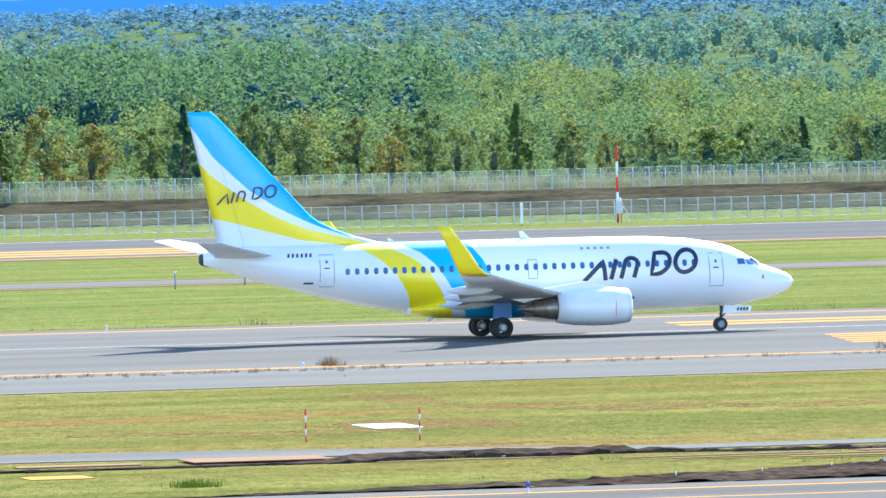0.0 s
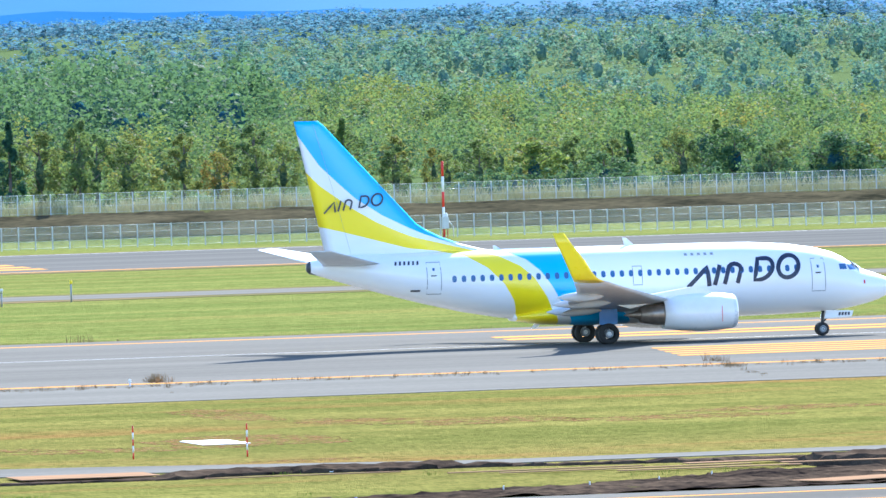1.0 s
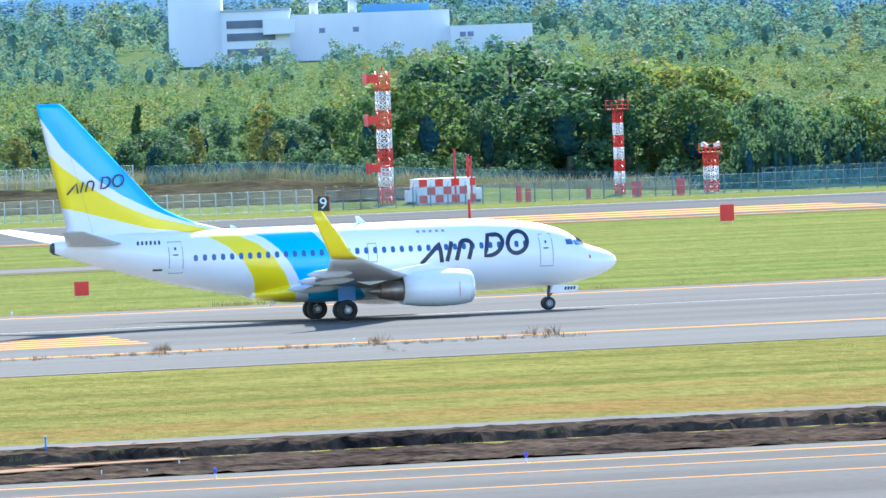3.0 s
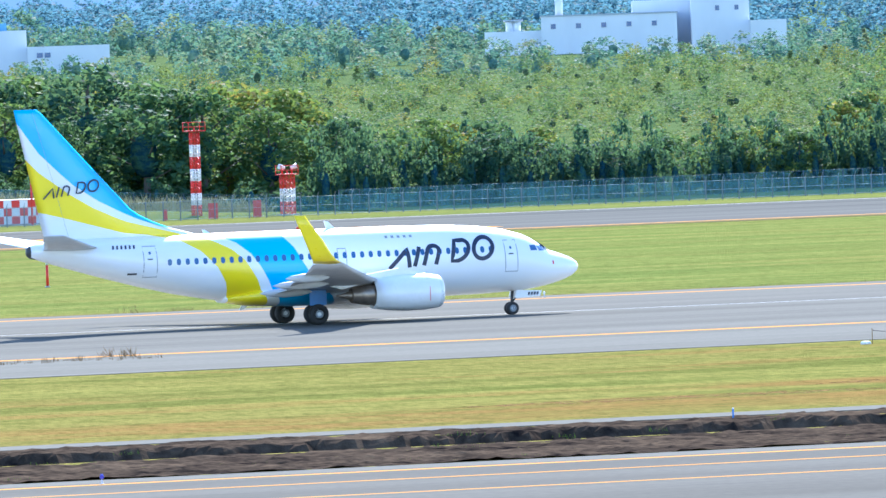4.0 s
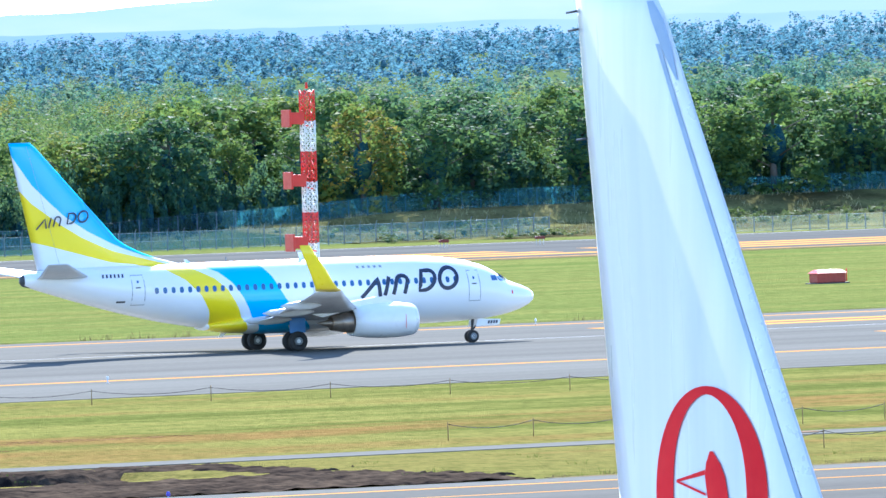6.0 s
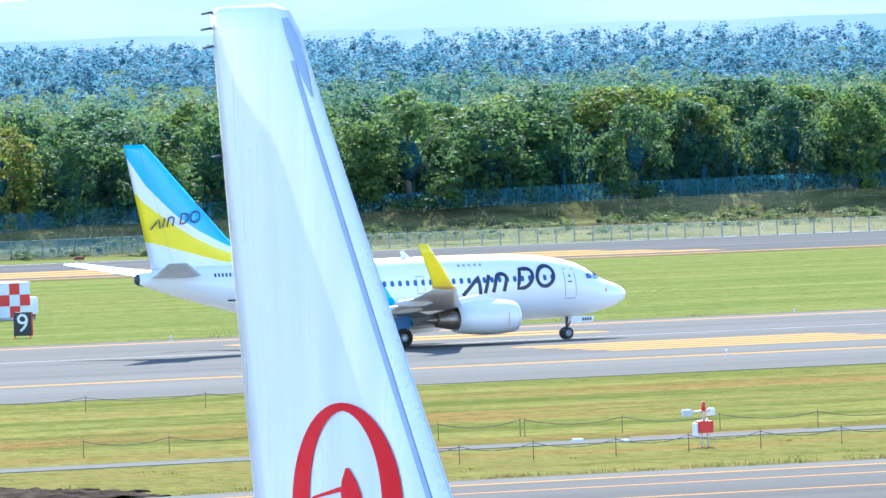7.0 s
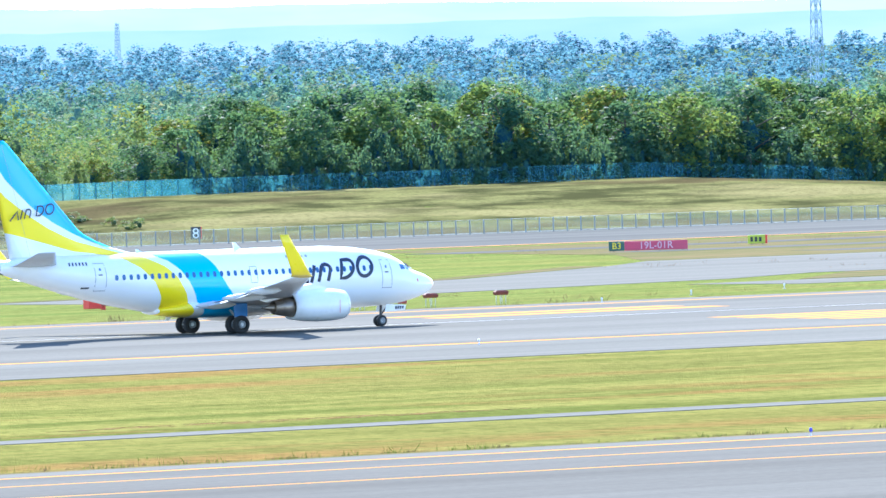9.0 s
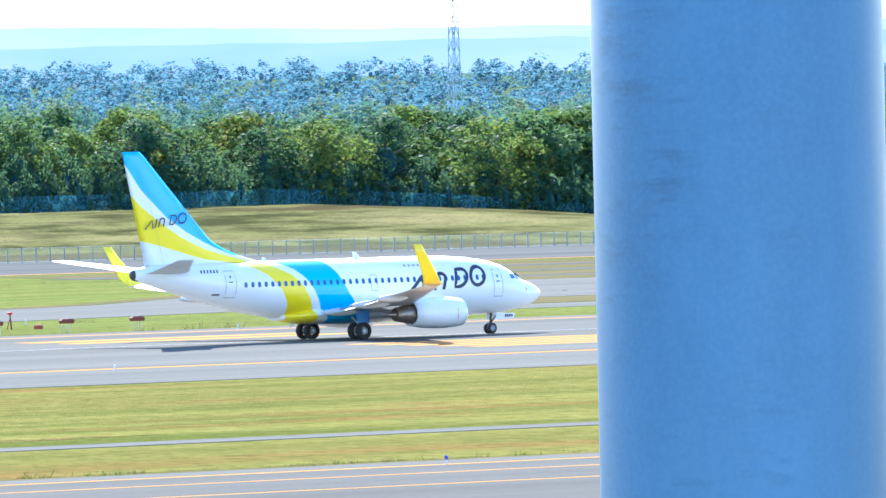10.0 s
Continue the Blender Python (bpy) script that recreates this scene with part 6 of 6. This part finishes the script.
rope_fence([(166 + 3.3 * k, 325.5 + 0.25 * (k % 3)) for k in range(9)], "sagging rope between thin stakes in grass")
rope_fence([(186 + 3.3 * k, 352 - 2.3 * k * (1 if k < 4 else 0) - (9.2 if k >= 4 else 0)) for k in range(7)], "sagging rope between thin stakes in grass")
rope_fence([(166 + 4 * k, 352 + 0.4 * (k % 2)) for k in range(6)], "sagging rope between thin stakes in grass")
rope_fence([(175 + 5 * k, 423.5 - 2.6 * k) for k in range(7)], "sagging rope between thin stakes beside the shoulder")
for x, y, h in ((133.3, 336.4, 0.1), (90.5, 336.5, 0.25), (174, 343.5, 0.6)):
    ob = empty("marker_stake", pose(x, y, 0), "slim dark blue stake beside the trench", "stake", "marker stakes")
    part("stake_shaft", tubes(((0, 0, -0.2), (0, 0, h + 0.3), 0.035), n=8), M_BLUE, ob)
    part("stake_cap", tubes(((0, 0, h + 0.3), (0, 0, h + 0.34), 0.04), n=8), M_MASTWHITE, ob)
for x, y in ((68.6, 315.6), (71.7, 316.3), (74.6, 318.5), (77.1, 321.3), (87.6, 312.8), (90.4, 318.7), (86.1, 313.1)):
    ob = empty("edge_stake", pose(x, y, 0), "thin white wooden stake at the soil edge", "stake", "white stakes by the soil")
    part("stake_shaft", tubes(((0, 0, -0.2), (0, 0, 0.17), 0.022), n=6), M_GALV, ob)
for x, y, h in ((280.4, 638.3, 1.6), (313.5, 705.1, 2.2)):
    ob = empty("sensor_post", pose(x, y, 0), "thin grey sensor post with a white box in grass", "post", "sensor posts")
    part("post_shaft", tubes(((0, 0, -0.1), (0, 0, h + 0.6), 0.04)), M_GALV2, ob)
    part("post_box", boxes((-0.14, 0.14, -0.1, 0.1, h - 0.4, h + 0.1), bevel=0.02), M_MASTWHITE, ob)
ob = part("red_marker", boxes((-0.2, 0.2, -0.2, 0.2, -0.05, 0.4), bevel=0.04), M_RED)
ob.matrix_basis = pose(284.3, 637.6, 0)
tagged(ob, "small red marker box on grass", "marker box")


# ---- far buildings ----
def polar(az, d):
    return d * math.sin(radians(az)), d * math.cos(radians(az))


def block(name, parent, x0, x1, y0, y1, z0, z1, material, label=""):
    return part(name, boxes((x0, x1, y0, y1, z0, z1)), material, parent, label)


def panes(parent, xs, y, z, w, h):
    me = mesh_of("window", *prism(((0, 0), (w, 0), (w, h), (0, h)), -0.15, 0.05))
    me.materials.append(M_GLASS)
    for x in xs:
        part("window", me, M_GLASS, parent).matrix_basis = pose(x, y, z)


def white_plant():
    """Blocky white works building with a taller hall; its x runs along the front."""
    x, y = polar(20.65, 2000)
    b = empty("works_building", pose(x, y, 0, 0, 0, -20.6), "white blocky works building above the woods", "building")
    s = 2000 / 17192
    block("wall", b, -3, 25, 0, 22, 8, 27.3, M_BUILDING, "white front hall")
    block("wall", b, 16, 30, 22.02, 44, 8, 30.2, M_BUILDING, "white tall hall")
    block("wall", b, 28, 40, 4, 22, 8, 30.3, M_BUILDING, "white tower hall")
    block("wall", b, 40.02, 47.5, 0, 20, 8, 25.2, M_BUILDING, "white side wing")
    block("wall", b, -14.7, -3.02, 3, 20, 8, 24.6, M_BUILDING, "white low wing")
    block("roof", b, -3.2, 25.2, -0.2, 22.2, 27.31, 27.6, M_BUILDSHADE)
    for k, (x0, z0, z1, r) in enumerate(((0.8, 27.5, 31.4, 0.8), (-9.5, 24.5, 26.6, 0.8), (-8, 24.5, 26.6, 0.8))):
        st = part("chimney", tubes(((x0, 5, z0), (x0, 5, z1), r), n=14), M_BUILDING, b)
        part("chimney_cap", tubes(((x0, 5, z1), (x0, 5, z1 + 0.4), r * 1.6), n=14), M_BUILDSHADE, st)
    panes(b, [-1 + k * 5.2 for k in range(5)], 0, 24.8, 1.0, 1.0)
    panes(b, [33, 37], 4, 27.5, 0.8, 1.0)
    return b


def office_block():
    x, y = polar(16.1, 2000)
    b = empty("office_building", pose(x, y, 0, 0, 0, -17), "pale multi-storey works with dark window bays", "building")
    block("wall", b, 3, 17, 0, 30, 8, 29.4, M_BUILDING, "pale front block")
    block("wall", b, 17.02, 50, 8, 34, 8, 28.4, M_BUILDING, "pale long hall")
    block("wall", b, 50.02, 67, 4, 28, 8, 24.9, M_BUILDING, "pale low hall")
    block("wall", b, -8, 2.98, 4, 30, 8, 34.0, M_BUILDING, "pale stair tower")
    for z in (20.2, 23.4, 26.0):
        part("window_band", boxes((4, 14, -0.12, 0.1, z, z + 1.6)), M_BAY, b, "dark recessed window band")
    part("annex", boxes((11.5, 18, -3.0, 0.0, 24.5, 27.6), bevel=0.1), M_BUILDING, b, "projecting pale room")
    block("roof", b, 2.8, 17.2, -0.3, 30.2, 29.41, 29.9, M_BUILDSHADE)
    block("roof", b, 32, 46, 12, 26, 28.41, 30.0, M_BAYBLUE, "blue roof plant")
    for x0 in (22, 30):
        st = part("vent_stack", tubes(((x0, 14, 28.4), (x0, 14, 31.0), 0.9), n=12), M_BUILDING, b)
        part("vent_cap", tubes(((x0, 14, 31.0), (x0, 14, 31.5), 1.5), n=12), M_BUILDSHADE, st)
    panes(b, [23, 30], 8, 24.5, 1.2, 1.0)
    panes(b, [52, 53.6], 4, 22.6, 1.2, 1.0)
    return b


white_plant()
office_block()


def steel_tower(az, d, z0, z1, half0, half1, label, arms=0):
    """A tapering lattice tower."""
    x, y = polar(az, d)
    tower = empty("lattice_tower", pose(x, y, z0), label, "tower", "far towers")
    bm, h, steps = bmesh.new(), z1 - z0, 12
    for i in range(steps):
        a, b = i / steps, (i + 1) / steps
        ra, rb = half0 + (half1 - half0) * a, half0 + (half1 - half0) * b
        cs = ((-1, -1), (1, -1), (1, 1), (-1, 1))
        for k in range(4):
            p, q = cs[k], cs[(k + 1) % 4]
            tube_into(bm, (p[0] * ra, p[1] * ra, h * a), (p[0] * rb, p[1] * rb, h * b), 0.12, None, 5)
            tube_into(bm, (p[0] * ra, p[1] * ra, h * a), (q[0] * rb, q[1] * rb, h * b), 0.055, None, 4)
            tube_into(bm, (q[0] * ra, q[1] * ra, h * a), (p[0] * rb, p[1] * rb, h * b), 0.055, None, 4)
    part("lattice", bm, M_FARSTEEL, tower)
    for k in range(arms):
        part("cross_arm", boxes((-half1 - 3.0, half1 + 3.0, -0.3, 0.3, h * (0.82 + 0.09 * k), h * (0.82 + 0.09 * k) + 0.5)), M_FARSTEEL, tower)
    return tower


steel_tower(36.32, 1900, 8, 46, 1.2, 0.45, "thin lattice radio mast above the woods")
steel_tower(30.92, 3050, 34, 47.3, 2.6, 2.0, "grey lattice power pylon above the woods", 3)
steel_tower(20.5, 3600, 40, 60, 1.0, 0.6, "small far mast on the wooded ridge")
steel_tower(32.2, 3600, 40, 54, 0.8, 0.5, "small far mast on the wooded ridge")
steel_tower(8.33, 1500, 4, 13.5, 0.7, 0.3, "small lattice mast among the trees")


# ---- foreground: parked airliner's tail and a lamp mast ----
def parked_airliner():
    """Own space: x forward, y to port; the fin's top trailing corner is at the origin of x."""
    jet = empty("parked_airliner", pose(70.33, 143.71, 0, 0, 0, -86.3), "white parked airliner with a red emblem on its fin", "airliner")

    def ring(z, le, te, th):
        out = []
        for k in range(24):
            u = k / 12 if k < 12 else (24 - k) / 12
            s = 1 if k < 12 else -1
            out.append((le + (te - le) * u, s * th * 2.6 * (math.sqrt(u) * 0.55 - 0.3 * u - 0.25 * u * u), z))
        return out
    rows = ((5.2, 8.3, 1.1, 0.62), (6.5, 7.4, 0.95, 0.55), (9.5, 5.65, 0.6, 0.42), (12.5, 3.92, 0.25, 0.31), (14.3, 2.92, 0.08, 0.24), (14.62, 2.6, 0.03, 0.18), (14.74, 2.1, 0.25, 0.07))
    fin = part("fin", loft([ring(*r) for r in rows]), M_PARKED, jet, "white tail fin", smooth=True)

    def edge(z):
        zs, le, te, th = zip(*rows)
        return float(np.interp(z, zs, le)), float(np.interp(z, zs, te)), float(np.interp(z, zs, th))

    def skin(a, z, off=0.012):
        le, te, th = edge(z)
        u = min(1, max(0.0, (a - le) / (te - le)))
        return -(th * 2.6 * (math.sqrt(u) * 0.55 - 0.3 * u - 0.25 * u * u) + off)

    def patch(name, outline_rows, material, label, n=8, off=0.012):
        verts, faces = [], []
        for z, a0, a1 in outline_rows:
            for k in range(n + 1):
                a = a0 + (a1 - a0) * k / n
                verts.append((a, skin(a, z, off), z))
        w = n + 1
        for j in range(len(outline_rows) - 1):
            for k in range(n):
                faces.append((j * w + k, j * w + k + 1, (j + 1) * w + k + 1, (j + 1) * w + k))
        return part(name, (verts, faces), material, fin, label)
    # bare metal leading edge, rudder seam and tip fittings
    zz = [5.4 + 0.6 * k for k in range(15)]
    patch("leading_edge", [(z, edge(z)[0] - 0.015, edge(z)[0] - 0.26 - 0.012 * (14.7 - z)) for z in zz], M_LIP, "bright metal leading edge", 8, 0.006)
    patch("edge_seam", [(z, edge(z)[0] - 0.28 - 0.012 * (14.7 - z), edge(z)[0] - 0.4 - 0.014 * (14.7 - z)) for z in zz], M_BLUEGREY, "blue-grey strip behind the leading edge", 2)
    patch("tip_plate", [(13.2, 3.42, 3.38), (13.7, 3.22, 2.98), (14.2, 2.95, 2.66), (14.5, 2.66, 2.5)], M_BLUEGREY, "blue-grey fitting at the fin tip", 4, 0.02)
    for z in (14.66, 14.4, 14.1, 12.3):
        part("static_wick", tubes(((edge(z)[1], 0, z), (edge(z)[1] - 0.35, 0, z - 0.02), 0.02), n=6), M_DARK, fin)
    # emblem: two red crescents that meet above a head
    ca, cz, r = 4.3, 6.42, 1.85

    def sheet(name, rows_, label):
        w = len(rows_[0])
        verts = [(a, skin(a, z, 0.02), z) for row in rows_ for a, z in row]
        faces = [(j * w + k, j * w + k + 1, (j + 1) * w + k + 1, (j + 1) * w + k) for j in range(len(rows_) - 1) for k in range(w - 1)]
        part(name, (verts, faces), M_EMBLEM, fin, label)
    for s in (-1, 1):
        rows_ = []
        for k in range(25):
            a = radians(-50 + 140 * k / 24)
            wdt = 0.13 + 0.5 * max(0, math.cos(a)) ** 1.5
            rows_.append([(ca + s * (r - wdt * q / 3) * math.cos(a), cz + (r - wdt * q / 3) * math.sin(a)) for q in range(4)])
        sheet("emblem_crescent", rows_, "red emblem crescent")
    rows_ = []
    for k in range(10):
        z = cz + 0.8 - 0.2 * k
        half = 0.34 * math.sqrt(min(1, (k + 0.05) / 2.2))
        rows_.append([(ca + 0.12 + 0.05 * k + half * q, z) for q in (-1, -0.3, 0.3, 1)])
    sheet("emblem_head", rows_, "red emblem head")
    sheet("emblem_beak", [[(ca - 0.1, cz + 0.5), (ca - 0.1, cz + 0.42)], [(ca - 1.1, cz + 0.32), (ca - 1.1, cz + 0.28)], [(ca - 0.1, cz + 0.12), (ca - 0.1, cz + 0.08)]], "red emblem beak")
    # the rest of the aircraft, below the sight line
    rings = []
    for x, top, bot, w in ((-4.5, 5.0, 4.4, 0.25), (-1, 5.35, 3.7, 0.9), (4, 5.55, 2.9, 1.6), (9, 5.7, 2.1, 2.1), (15, 5.8, 1.5, 2.4), (25, 5.8, 1.3, 2.45), (36, 5.8, 1.3, 2.45), (40, 5.5, 1.4, 2.2), (43, 4.6, 1.8, 1.5), (44.5, 3.6, 2.5, 0.6)):
        rings.append([(x, -w * math.sin(2 * math.pi * i / 28), (top + bot) / 2 + (top - bot) / 2 * math.cos(2 * math.pi * i / 28)) for i in range(28)])
    part("fuselage", loft(rings), M_PARKED, jet, "white body", smooth=True)
    for s in (-1, 1):
        rows2 = ((1.5, 26, 18.5, 2.3, 0.4), (17, 17, 14.8, 3.4, 0.14))
        rg = [foil((le, z), (te, z), s * yv, th) for yv, le, te, z, th in rows2]
        part("wing", loft(rg), M_GREY, jet, smooth=True)
        rg = [foil((le, z), (te, z), s * yv, th) for yv, le, te, z, th in ((0.8, 6.5, 2.4, 4.3, 0.2), (6.8, 1.8, 0.2, 4.9, 0.1))]
        part("tailplane", loft(rg), M_GREY, jet, smooth=True)
        gear = part("main_gear", tubes(((21, s * 2.8, 0.5), (21, s * 2.4, 2.2), 0.14), n=10), M_GALV, jet)
        wheel_parts(21, s * 2.8, 0.56, 0.8, gear, 0.5)
    gear = part("nose_gear", tubes(((38.5, 0, 0.36), (38.5, 0, 1.8), 0.09), n=10), M_GALV, jet)
    wheel_parts(38.5, 0, 0.36, 0.5, gear, 0.5)
    return jet


parked_airliner()

mast = empty("light_mast", pose(6.40, 8.195, 0), "thick weathered galvanised steel lamp mast", "mast")
rings = []
for z in (0, 0.05, 1, 4, 8, 10, 11, 12, 13, 14, 16, 18):
    r = 0.168 - 0.0009 * z
    rings.append([(r * math.cos(2 * math.pi * i / 72), r * math.sin(2 * math.pi * i / 72), z) for i in range(72)])
part("shaft", loft(rings), M_POLE, mast, "galvanised shaft with drip stains", smooth=True)
part("foot_plate", boxes((-0.4, 0.4, -0.4, 0.4, -0.1, 0.04), bevel=0.02), M_GALV, mast)
part("mast_cap", tubes(((0, 0, 18.0), (0, 0, 18.1), 0.18), n=24), M_GALV, mast)


def motions():
    walk(JET, [(t, pose(s, 508.67, 0.03)) for t, s in JET_ROWS])


motions()
